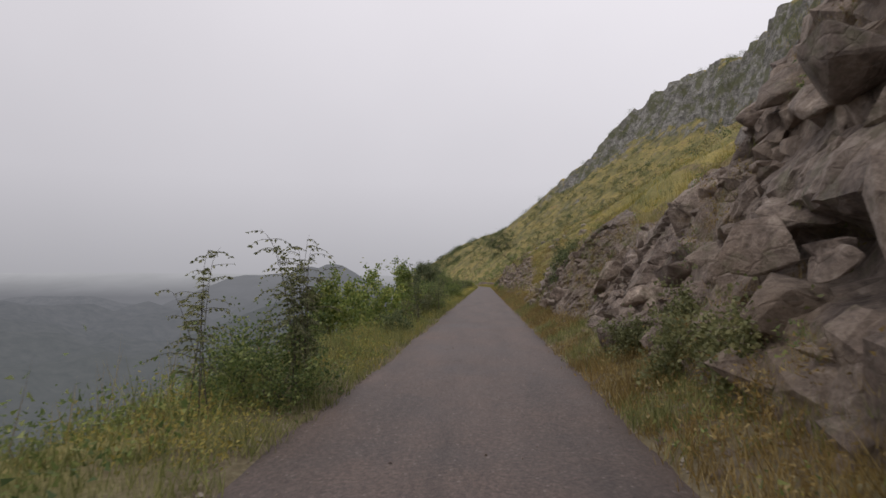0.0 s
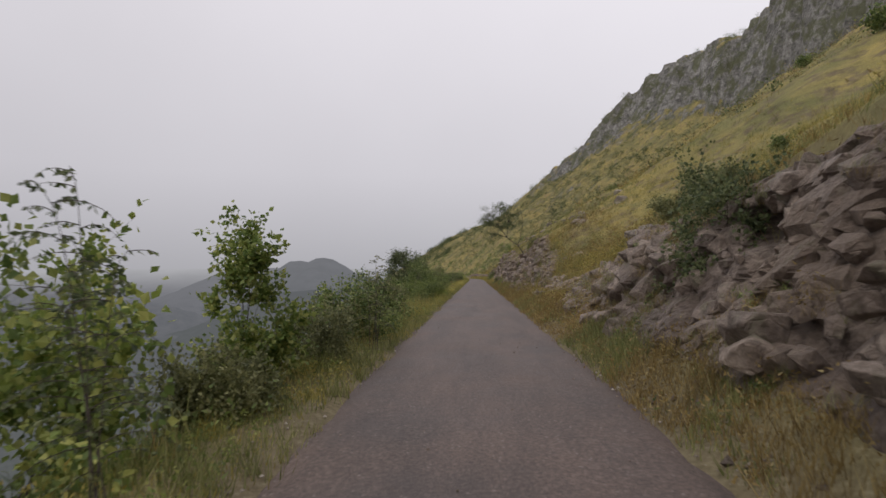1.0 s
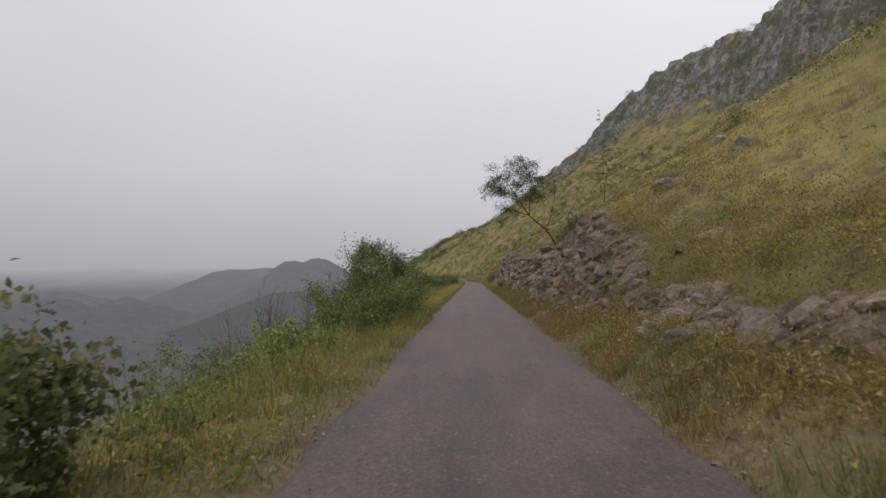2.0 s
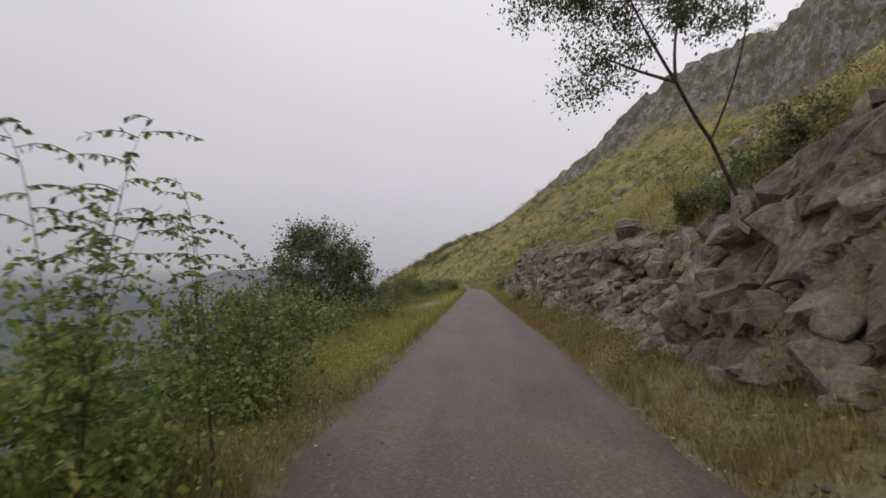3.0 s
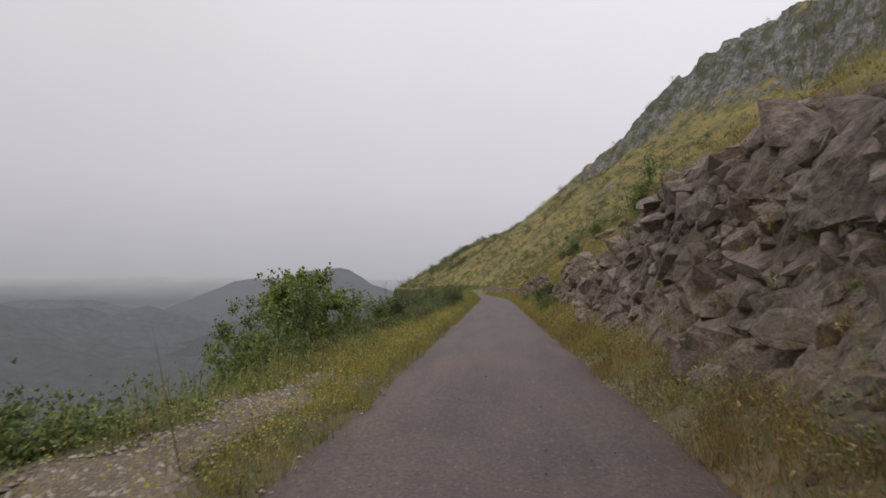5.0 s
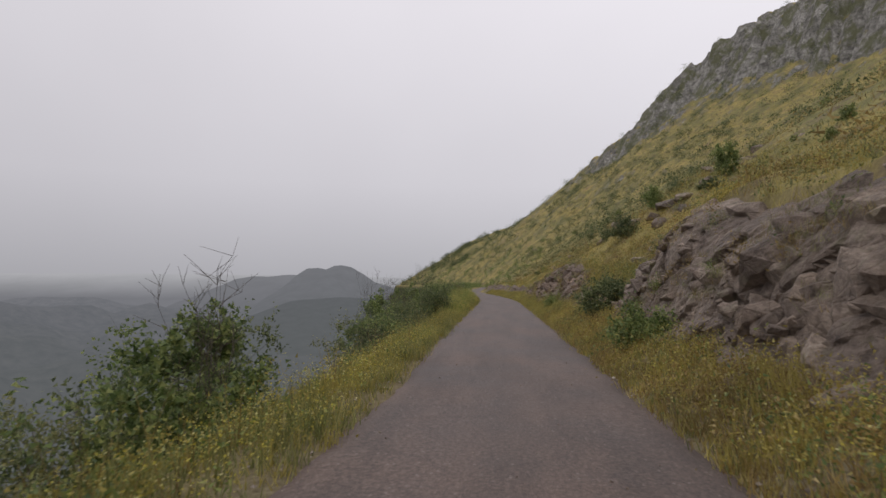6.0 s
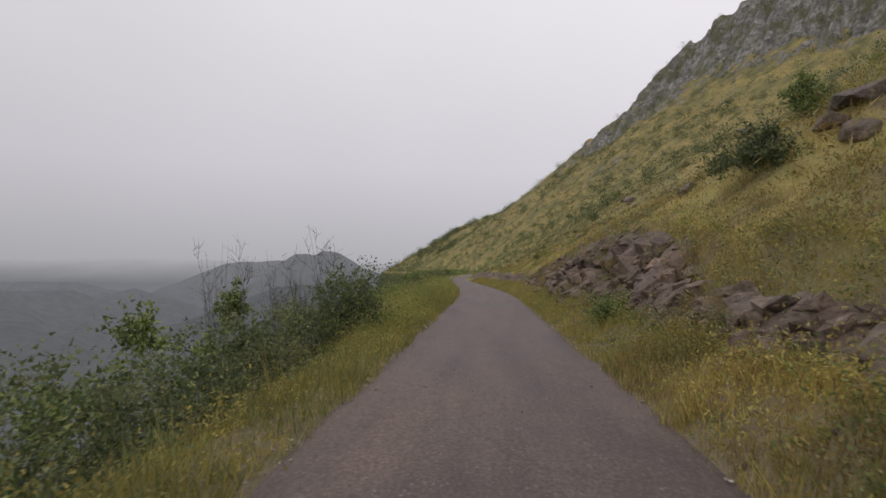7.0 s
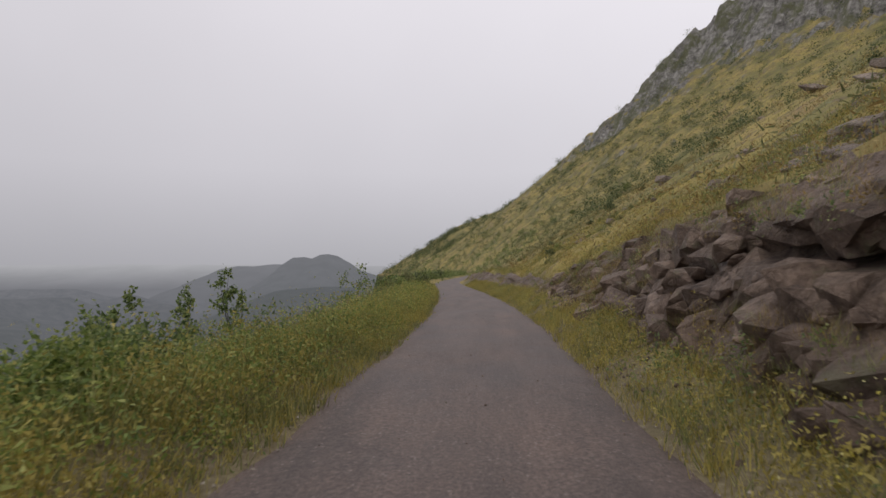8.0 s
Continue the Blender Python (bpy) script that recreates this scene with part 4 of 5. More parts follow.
# thick scrub that fills the bank between the single shrubs
HEDGE_A = leafy(-5.2, 110.6, 0.7, 1.25, 140, LEAF_GREY, "thick grey-green shrub on the bank below the road", 0.075, 60, 90, low=0.0)
HEDGE_B = leafy(-5.6, 121.0, 0.6, 1.2, 141, LEAF_GREEN, "thick green shrub on the bank below the road", 0.075, 60, 90, low=0.0)
HEDGE_C = leafy(-4.0, 112.6, 0.55, 1.0, 142, LEAF_DARK, "thick dark green shrub on the bank below the road", 0.065, 60, 90, low=0.0)
for root in (HEDGE_A, HEDGE_B, HEDGE_C):
    tagged(root, group="thick shrubs on the bank")
hr = np.random.default_rng(143)
for k in range(66):
    if k >= 48:
        x, y, want = -3.3 - 3.4 * hr.uniform(), 121.5 + 0.95 * (k - 48) + hr.uniform(-0.5, 0.5), hr.uniform(0.1, 0.55)
    elif k < 10:
        x, y, want = -3.9 - 2.6 * hr.uniform(), 94.5 + 0.6 * k + hr.uniform(-0.5, 0.5), hr.uniform(0.1, 0.7)
    elif k < 30:
        x, y, want = -3.2 - 1.5 * hr.uniform() ** 1.3, 107.0 + 0.65 * (k - 10) + hr.uniform(-0.5, 0.5), hr.uniform(0.45, 0.95)
    elif k < 36:
        x, y, want = -4.6 - 3.5 * hr.uniform(), hr.uniform(50, 63), hr.uniform(-0.3, 0.35)
    else:
        x, y, want = -3.0 - 2.6 * hr.uniform(), hr.uniform(38.0, 44.5), hr.uniform(0.0, 0.45)
    proto, built = ((HEDGE_A, 0.7), (HEDGE_B, 0.6), (HEDGE_C, 0.55))[k % 3]
    built = built - float(proto.location.z)
    s = min(max((want - float(land(x, y))) / built, 0.18), 1.25)
    copy_thing(proto, pose(x, y, float(land(x, y)) - 0.08, 0, 0, hr.uniform(0, 360)) @ Matrix.Diagonal((s, s, s * hr.uniform(0.9, 1.1), 1)))

# the hill side
leafy(3.1, 22.4, 2.7, 0.7, 100, LEAF_DARK, "dark green shrub on top of the rock cutting", 0.06, 60, 120)
leafy(3.95, 53.2, float(land(3.95, 53.2)) + 0.45, 0.4, 101, LEAF_GREEN, "green shrub above the rock cutting", 0.065, 36, 90)
leafy(2.55, 104.4, 1.36, 0.56, 102, LEAF_DARK, "round dark green shrub on the verge", 0.06, 44, 110)
leafy(2.15, 99.2, 0.55, 0.45, 103, LEAF_GREEN, "low green shrub on the verge", 0.06, 22, 80)
leafy(4.3, 91.5, 4.6, 0.9, 104, LEAF_GREEN, "green shrub above the rock cutting", 0.065, 40, 90)
leafy(2.15, 65.2, 0.42, 0.22, 106, LEAF_GREEN, "low green flowering shrub on the verge", 0.05, 30, 100)
leafy(9.3, 115.5, float(land(9.3, 115.5)) + 1.3, 0.5, 107, LEAF_GREEN, "thin shrub on the grassy slope", 0.07, 18, 50)
leafy(9.5, 122.2, float(land(9.5, 122.2)) + 1.2, 0.8, 108, LEAF_DARK, "dark shrub on the grassy slope", 0.07, 30, 70)

leafy(5.3, 116.2, float(land(5.3, 116.2)) + 0.75, 0.8, 109, LEAF_DARK, "dark shrub in golden grass above the road", 0.06, 36, 80)
leafy(6.9, 117.9, float(land(6.9, 117.9)) + 0.8, 0.35, 110, LEAF_GREEN, "thin shrub beside a pale rock slab", 0.06, 14, 50)
leafy(2.35, 6.4, 1.15, 0.5, 111, LEAF_GREY, "dusty yellow-green bush at the foot of the rock", 0.05, 44, 110)
leafy(2.30, 7.9, 0.75, 0.4, 112, LEAF_GREY, "low dusty bush at the foot of the rock", 0.05, 34, 100)
leafy(2.30, 4.9, 1.00, 0.45, 113, LEAF_GREY, "dusty yellow-green bush at the foot of the rock", 0.05, 40, 100)
leafy(2.36, 115.3, 0.2, 0.36, 114, LEAF_GREEN, "low green bush on the verge under the bank", 0.05, 34, 100)
leafy(2.2, 75.4, 0.3, 0.26, 115, LEAF_GREY, "low grey-green bush at the foot of the rock", 0.05, 30, 90)
for k, by in enumerate((23.6, 25.0, 26.4, 53.4, 54.6, 55.8)):
    bx = 3.75 + 0.25 * ((k * 5) % 3) / 2
    leafy(bx, by, float(land(bx, by)) + 0.42, 0.42, 700 + k, (LEAF_GREY, LEAF_DARK, LEAF_GREY)[k % 3], "low scrub on the brow of the rock cutting", 0.05, 30, 90)



def leaning_tree(x, y, z, seed):
    """The small tree on the rock edge whose crown leans out over the road."""
    rng = np.random.default_rng(seed)
    base = np.array([x, y, z])
    fork = np.array([1.78 - x, -1.1, 3.35 - z])
    knee = np.array([2.45 - x, -0.25, 2.95 - z])
    tops = [(1.25, -1.35, 4.1), (1.9, -0.9, 4.3), (1.05, -1.1, 3.6), (2.75, -0.5, 4.2), (0.75, -1.2, 4.7), (1.7, -1.0, 5.0), (2.6, -0.6, 4.9)]
    feet = [None, None, None, None, 0, 1, 3]
    hubs = [np.array([a - x, b_, c_ - z]) for a, b_, c_ in tops]
    stems = [(np.concatenate([bend(np.zeros(3), np.array([-0.1, 0, 0.2]), knee, 5)[:-1], bend(knee, (knee + fork) / 2 + [0, 0, -0.06], fork, 6)]), 0.028, 0.018)]
    stems.append((bend(knee, (knee + hubs[3]) / 2 + [0.1, 0, 0], hubs[3], 7), 0.015, 0.009))
    for k, (hub, foot) in enumerate(zip(hubs, feet)):
        if k == 3:
            continue
        a = fork if foot is None else hubs[foot]
        thick = 0.020 if foot is None else 0.013
        stems.append((bend(a, (a + hub) / 2 + rng.normal(size=3) * 0.06 + [0, 0, 0.06], hub, 7), thick, 0.010))
    hubs = np.array(hubs)
    heart = np.array([1.5 - x, -0.95, 4.6 - z])
    clumps = 84
    d = unit(rng.normal(size=(clumps, 3)))
    r = rng.uniform(0.35, 1.0, clumps) ** 0.6 * (0.8 + 0.35 * rng.uniform(size=clumps))
    c = heart + d * r[:, None] * [1.32, 1.2, 0.88]
    c[:8] = np.array([1.0 - x, -1.05, 3.45 - z]) + rng.normal(size=(8, 3)) * [0.22, 0.2, 0.13]
    c[8:16] = np.array([0.45 - x, -1.1, 4.2 - z]) + rng.normal(size=(8, 3)) * [0.25, 0.25, 0.15]
    for k in range(clumps):
        hub = hubs[np.argmin(np.linalg.norm(hubs - c[k], axis=1))]
        stems.append((bend(hub, (hub + c[k]) / 2 + rng.normal(size=3) * 0.08, c[k], 5), 0.007, 0.0025))
    n = rng.integers(90, 260, clumps)
    who = np.repeat(np.arange(clumps), n)
    pos = c[who] + rng.normal(size=(len(who), 3)) * [0.12, 0.12, 0.09] * rng.uniform(0.6, 1.3, clumps)[who, None]
    axis = unit(rng.normal(size=(len(who), 3)) + [0, 0, -0.7])
    leaves = leaf_quads(pos, axis, 0.043 * rng.uniform(0.6, 1.3, len(who)), 0.30, rng)
    root = plant("tree", stems, leaves, LEAF_DARK, x, y, "small tree leaning from the rock edge over the road", "tree", 0.0, 7)
    root.location = base
    return root


leaning_tree(2.85, 51.6, 2.35, 120)
leafy(3.65, 51.3, float(land(3.65, 51.3)) + 0.7, 0.42, 122, LEAF_GREY, "dull scrub round the foot of a leaning tree", 0.05, 40, 100)
leafy(3.75, 52.4, float(land(3.75, 52.4)) + 0.5, 0.45, 123, LEAF_DARK, "dark scrub round the foot of a leaning tree", 0.05, 40, 100)
feathery(4.35, 50.5, 7.1, 0.8, 121, LEAF_DARK, "slender sapling-like shrub with sparse small leaves above the rocks", 4, 0.06, 14, 1.3)

# small shrubs dotted over the hillside
SLOPE_A = leafy(13.0, 60.0, float(land(13.0, 60.0)) + 0.62, 0.6, 130, LEAF_DARK, "small dark shrub on the grassy hillside", 0.12, 20, 34, spread=0.26, low=0.0)
SLOPE_B = leafy(15.0, 82.0, float(land(15.0, 82.0)) + 0.75, 0.75, 131, LEAF_GREEN, "small green shrub on the grassy hillside", 0.13, 22, 34, spread=0.28, low=0.0)
for root in (SLOPE_A, SLOPE_B):
    tagged(root, group="shrubs on the hillside")
rng = np.random.default_rng(55)
for k in range(115):
    u = 4.2 + 13 * rng.uniform() if k < 95 else rng.uniform(15, 80)
    y = rng.uniform(28, 330) if k % 2 else rng.uniform(90, 220)
    x = u + float(road_x(y))
    s = rng.uniform(0.25, 0.8) if k < 95 else rng.uniform(0.7, 1.6)
    ob = copy_thing((SLOPE_A, SLOPE_B)[k % 2], pose(x, y, float(land(x, y)) - 0.08, 0, 0, rng.uniform(0, 360)) @ Matrix.Scale(s, 4))

def far_scrub(label, n, u0, u1, y0, y1, seed, mat, size, k=90, leaf=0.115):
    """Countless far bushes, each a loose clump of leaves."""
    x, y, u, r = scatter(n, u0, u1, y0, y1, seed, 0.9)
    ok = fbm(x * 0.05, y * 0.05, seed, 3) + r.uniform(-0.2, 0.2, len(x)) > 0.47
    x, y = x[ok], y[ok]
    s = size * r.uniform(0.5, 1.5, len(x))
    c = np.repeat(np.stack([x, y, land(x, y) + 0.3 * s], -1), k, 0)
    sp = np.repeat(s, k)[:, None]
    pos = c + r.normal(size=c.shape) * sp * [0.33, 0.33, 0.28]
    v, f = leaf_tris(pos, unit(r.normal(size=c.shape)), 1.15 * leaf * sp[:, 0] * r.uniform(0.6, 1.3, len(c)), 0.36, r)
    return put("scrub", np_mesh("scrub", v, f), mat, label=label, category="scrub", kind="stuff")


far_scrub("dark scrub dotted over the upper hillside", 1500, 22, 125, 60, 600, 501, LEAF_DARK, 1.5)
far_scrub("dull green scrub dotted over the hillside", 1100, 10, 90, 60, 420, 503, LEAF_GREY, 1.0)
far_scrub("small trees and tall scrub along the hilltop", 420, 24, 95, 230, 540, 509, LEAF_DARK, 3.0, 130, 0.10)
far_scrub("low trees and scrub on top of the cliff", 700, 72, 150, 300, 600, 519, LEAF_DARK, 2.6, 110, 0.10)
far_scrub("scrub beyond the bend of the road", 900, 0.5, 30, 300, 600, 521, LEAF_GREEN, 1.5, 90, 0.12)
far_scrub("scrub lining the far bend of the road", 900, -8, -2.2, 190, 490, 529, LEAF_GREEN, 1.6, 100, 0.10)
far_scrub("thick scrub on the bank of the far bend", 1700, -20, -2.4, 330, 610, 531, LEAF_GREEN, 2.0, 90, 0.12)
far_scrub("dull scrub over the far hillside", 1900, 3.5, 75, 220, 520, 533, LEAF_GREY, 1.5, 64, 0.14)
far_scrub("dark bushes along the far hill brow", 800, 0, 80, 535, 612, 535, LEAF_DARK, 3.0, 100, 0.11)
far_scrub("scrub on the bank below the bend", 700, -30, -2.6, 165, 560, 505, LEAF_GREEN, 1.3, 120, 0.10)
far_scrub("dark scrub covering the bank below the road", 420, -13, -4.2, 108, 240, 507, LEAF_DARK, 0.95, 220, 0.07)

# boulders lying on the slope
boulder(3.6, 18.4, float(land(3.6, 18.4)) + 0.2, 0.8, 30, 0, "pale weathered boulder on the grassy slope", 0.9)
boulder(4.5, 108.0, float(land(4.5, 108.0)) - 0.12, 0.95, 15, 2, "flat pale rock slab in golden grass", 0.62)
boulder(4.7, 109.6, float(land(4.7, 109.6)) - 0.12, 0.8, 60, 3, "flat pale rock slab in golden grass", 0.5)
for bx_, by_, bs_, bq_ in ((12.6, 121.0, 1.5, 0.7), (12.0, 124.3, 1.25, 0.5), (17.6, 131.0, 1.9, 0.6), (19.0, 132.8, 1.3, 0.7), (20.5, 150.0, 2.2, 0.5), (22.0, 152.0, 1.5, 0.7), (27.0, 168.0, 2.6, 0.5), (11.0, 139.0, 1.2, 0.6), (9.0, 128.0, 0.9, 0.7), (33.0, 190.0, 2.8, 0.6), (16.0, 172.0, 1.8, 0.6)):
    boulder(bx_, by_, float(land(bx_, by_)) + 0.05, bs_, 40 * bs_, int(by_), "pale grey outcrop rock on the golden slope", bq_)
for k in range(14):
    y, u, s = rng.uniform(35.5, 46), rng.uniform(2.1, 3.3), rng.uniform(0.25, 0.55)
    boulder(u, y, float(land(u, y)) + 0.10 * s, s, rng.uniform(0, 360), k, "grey rock among weeds at the foot of the bank", rng.uniform(0.7, 1.0))
for k in range(130):
    y = rng.uniform(30, 66) if k < 24 else rng.uniform(66, 84) if k < 50 else rng.uniform(84, 175)
    u = rng.uniform(4.3, 8.5) if k < 50 else rng.uniform(4.8, 16)
    s = rng.uniform(0.22, 0.6) * (1 + 0.05 * u)
    boulder(u, y, float(land(u, y)) - 0.02 * s, s, rng.uniform(0, 360), k, "grey rock half buried in the slope", rng.uniform(0.8, 1.2))


def outcrop(x, y, size, count, seed, squash=0.6):
    """Bare rock breaking out of the slope: a few blocks wedged together."""
    r = np.random.default_rng(seed)
    for k in range(count):
        px, py = x + r.normal() * 0.30 * size, y + r.normal() * 0.45 * size
        s = size * r.uniform(0.45, 0.95)
        boulder(px, py, float(land(px, py)) - 0.04 * s, s, r.uniform(-40, 40), int(r.integers(6)), "weathered grey rock breaking out of the golden slope", squash * r.uniform(0.8, 1.2))


outcrop(7.1, 115.0, 1.7, 4, 611, 0.5)
outcrop(6.0, 117.6, 1.0, 3, 612)
outcrop(5.3, 122.6, 1.2, 4, 613, 0.7)
outcrop(10.5, 128.0, 1.7, 4, 614, 0.6)
outcrop(8.0, 127.0, 1.3, 4, 615, 0.6)
outcrop(4.6, 126.0, 1.1, 5, 616, 0.6)
outcrop(5.6, 128.6, 1.3, 4, 617, 0.55)
outcrop(6.6, 131.5, 1.5, 4, 618, 0.5)
outcrop(4.3, 55.6, 1.0, 4, 619, 0.7)
outcrop(5.0, 57.2, 1.1, 3, 620, 0.8)
outcrop(4.6, 77.0, 0.7, 6, 621, 0.7)
outcrop(5.2, 74.0, 0.8, 6, 622, 0.6)
outcrop(4.4, 80.5, 0.65, 5, 623, 0.7)
outcrop(6.2, 79.0, 0.8, 5, 624, 0.6)
outcrop(4.2, 41.5, 0.8, 4, 625, 0.7)
outcrop(5.2, 46.0, 0.9, 4, 626, 0.6)
outcrop(4.1, 8.5, 1.0, 4, 627, 0.8)
outcrop(5.0, 11.5, 1.1, 4, 628, 0.7)
outcrop(4.2, 29.5, 0.9, 3, 629, 0.6)

# ------------------------------------------------------------------ grass, flowers, gravel
def tufts(p, height, width, blades, lean, seed, spread=0.05):
    """Blades of grass in tufts round the given feet."""
    rng = np.random.default_rng(seed)
    n = len(p) * blades
    q = np.repeat(p, blades, 0) + rng.normal(size=(n, 3)) * [1, 1, 0] * np.repeat(spread, blades)[:, None]
    h = np.repeat(height, blades) * rng.uniform(0.5, 1.25, n)
    a = rng.uniform(0, 2 * np.pi, n)
    ln = h * rng.uniform(0.1, lean, n)
    tip = q + np.stack([np.cos(a) * ln, np.sin(a) * ln, h], -1)
    b = rng.uniform(0, 2 * np.pi, n)
    w = np.repeat(width, blades)[:, None] * np.stack([np.cos(b), np.sin(b), 0 * b], -1)
    return np.stack([q - w / 2, q + w / 2, tip], 1).reshape(-1, 3), np.arange(n * 3).reshape(n, 3)


def grass(name, mat, label, n, u0, u1, y0, y1, seed, h, w, blades=8, lean=0.7, power=1.0, keep=None, spread=0.06, grow=0.0):
    x, y, u, rng = scatter(n, u0, u1, y0, y1, seed, power)
    if keep is not None:
        ok = keep(x, y, u, rng)
        x, y, u = x[ok], y[ok], u[ok]
    far = 1 + grow * np.abs(u)
    z = land(x, y) - 0.02
    v, f = tufts(np.stack([x, y, z], -1), h * rng.uniform(0.6, 1.4, len(x)) * (0.35 + 1.3 * vnoise(x * 1.1, y * 1.1, seed) ** 1.3) * np.sqrt(far), w * far, blades, lean, seed + 1, spread * far)
    return put(name, np_mesh(name, v, f), mat, label=label, category="grass", kind="stuff")


def bare_gravel(u, y):
    """Where the widened shoulder is trodden bare."""
    return (np.abs(y - 75.5) / 2.1 + 4.2 * np.abs(u + 2.55) < 2.5 + 2.6 * fbm(u, y, 5, 2) + 3.2 * (fbm(u * 3, y * 2, 6, 3) - 0.5)) & (np.abs(y - 75.5) < 10)


def no_gravel(x, y, u, rng):
    return ~bare_gravel(u, y)


def where(lo, hi, seed, scale=0.25):
    return lambda x, y, u, rng: (lambda m: (m > lo) & (m < hi))(fbm(x * scale, y * scale, seed, 3)) & ~bare_gravel(u, y)


grass("grass", GRASS_DRY, "rusty dry grass on the rock-side verge", 15000, 1.42, 2.5, -12, 112, 401, 0.17, 0.010, 9, keep=where(0.40, 2, 31, 0.8))
grass("grass", GRASS_GREEN, "green weeds among dry grass on the rock-side verge", 10000, 1.48, 2.5, -12, 64, 402, 0.15, 0.012, 9, keep=where(-1, 0.47, 31, 0.8))
grass("grass", GRASS_GOLD, "golden grass on the rock-side verge", 5600, 1.42, 2.6, 86, 175, 403, 0.16, 0.011, 9)
grass("grass", GRASS_GREEN, "green grass on the rock-side verge", 5500, 1.45, 2.6, 62, 175, 405, 0.15, 0.011, 9)
grass("grass", GRASS_GREEN, "green grass on the valley-side verge", 15000, -3.2, -1.45, -12, 175, 407, 0.22, 0.011, 9, keep=lambda x, y, u, rng: ~(bare_gravel(u, y) & (rng.uniform(size=len(u)) > 0.05)))
grass("grass", GRASS_GOLD, "golden grass on the valley-side verge", 9000, -2.7, -1.45, 8, 175, 409, 0.18, 0.011, 9, keep=lambda x, y, u, rng: (rng.uniform(size=len(u)) < 0.35 + 0.65 * smooth01((y - 50) / 40)) & ~(bare_gravel(u, y) & (rng.uniform(size=len(u)) > 0.07)))
grass("grass", GRASS_GREEN, "rough green grass on the bank below the road", 9000, -14, -2.2, -8, 185, 411, 0.38, 0.016, 8, power=0.7, keep=no_gravel)
grass("grass", GRASS_DRY, "dry stalks on the bank below the road", 3000, -7, -2.0, -8, 185, 413, 0.55, 0.010, 5, 0.35, keep=no_gravel)
grass("grass", GRASS_GOLD, "golden grass above the rock cutting", 20000, 2.75, 15, -8, 185, 415, 0.24, 0.009, 9, 0.8, 1.2, where(0.42, 2, 7))
grass("grass", GRASS_GREEN, "green grass above the rock cutting", 15000, 2.75, 15, -8, 185, 417, 0.22, 0.009, 9, 0.8, 1.2, where(-1, 0.50, 7))
grass("grass", GRASS_DRY, "rusty dry weeds between the rocks", 9000, 2.3, 5.2, 20, 150, 419, 0.24, 0.008, 9, 0.8, 1.4, where(0.5, 2, 12))
grass("weeds", GRASS_GOLD, "tall golden weeds above the rock cutting", 3800, 2.8, 13, -8, 185, 471, 0.40, 0.007, 20, 0.9, 1.1, where(0.40, 2, 17), 0.12)
grass("weeds", GRASS_GREEN, "tall green weeds above the rock cutting", 2600, 2.8, 13, -8, 185, 473, 0.36, 0.009, 20, 1.0, 1.1, where(-1, 0.55, 17), 0.13)
grass("weeds", LEAF_DARK, "dark low weeds scattered over the slope", 2200, 2.8, 14, -8, 185, 475, 0.22, 0.012, 22, 1.1, 1.1, where(0.45, 2, 19, 0.5), 0.14)
grass("grass", GRASS_GOLD, "golden grass on the high slope", 18000, 14, 120, 20, 480, 421, 0.20, 0.014, 6, 0.9, 1.1, where(0.42, 2, 7, 0.06), 0.25, 0.045)
grass("grass", GRASS_GREEN, "green grass and scrub on the high slope", 20000, 14, 120, 20, 560, 423, 0.20, 0.015, 6, 0.9, 1.1, where(-1, 0.52, 7, 0.06), 0.25, 0.045)


def herbs(label, mat, n, u0, u1, y0, y1, seed, size, leaf=0.035, keep=None, k=29, slim=0.14):
    """Low leafy weeds: loose heaps of small leaves."""
    x, y, u, r = scatter(n, u0, u1, y0, y1, seed)
    if keep is not None:
        ok = keep(x, y, u, r)
        x, y = x[ok], y[ok]
    if leaf <= 0.05:
        leaf, k, slim = leaf * 0.72, int(k * 0.8), slim * 1.8
    s = size * r.uniform(0.45, 1.4, len(x))
    c = np.repeat(np.stack([x, y, land(x, y)], -1), k, 0)
    sp = np.repeat(s, k)[:, None]
    off = r.normal(size=c.shape) * sp * [0.42, 0.42, 0.5]
    off[:, 2] = np.abs(off[:, 2])
    v, f = leaf_tris(c + off, unit(r.normal(size=c.shape) + [0, 0, 0.5]), leaf * 1.45 * r.uniform(0.5, 1.4, len(c)), slim, r)
    return put("weeds", np_mesh("weeds", v, f), mat, label=label, category="weeds", kind="stuff")


herbs("rusty dry weeds along the rock-side verge", GRASS_DRY, 3400, 1.5, 2.5, -10, 110, 481, 0.26, 0.035, where(0.40, 2, 33, 0.7))
herbs("green weeds along the rock-side verge", LEAF_GREEN, 1300, 1.55, 2.5, -10, 160, 483, 0.22, 0.035, where(0.46, 2, 35, 0.7))
herbs("yellow-green weeds along the rock-side verge", GRASS_GOLD, 2900, 1.5, 2.7, 84, 165, 485, 0.26, 0.032, where(0.40, 2, 37, 0.7))
herbs("green weeds along the valley-side verge", LEAF_BRIGHT, 2800, -3.4, -1.6, -10, 165, 487, 0.24, 0.035, where(0.42, 2, 39, 0.6))
herbs("yellow-green weeds along the valley-side verge", GRASS_GOLD, 4600, -3.2, -1.55, 4, 165, 489, 0.26, 0.032, where(0.42, 2, 43, 0.6))
herbs("leafy green weeds over the bank below the road", LEAF_GREEN, 3000, -6.0, -2.3, -6, 165, 517, 0.42, 0.05, no_gravel, 44, 0.18)
herbs("yellow-flowering bushy weeds on the valley-side verge", GRASS_GOLD, 620, -2.7, -1.75, 52, 150, 519, 0.36, 0.030, no_gravel, 95)
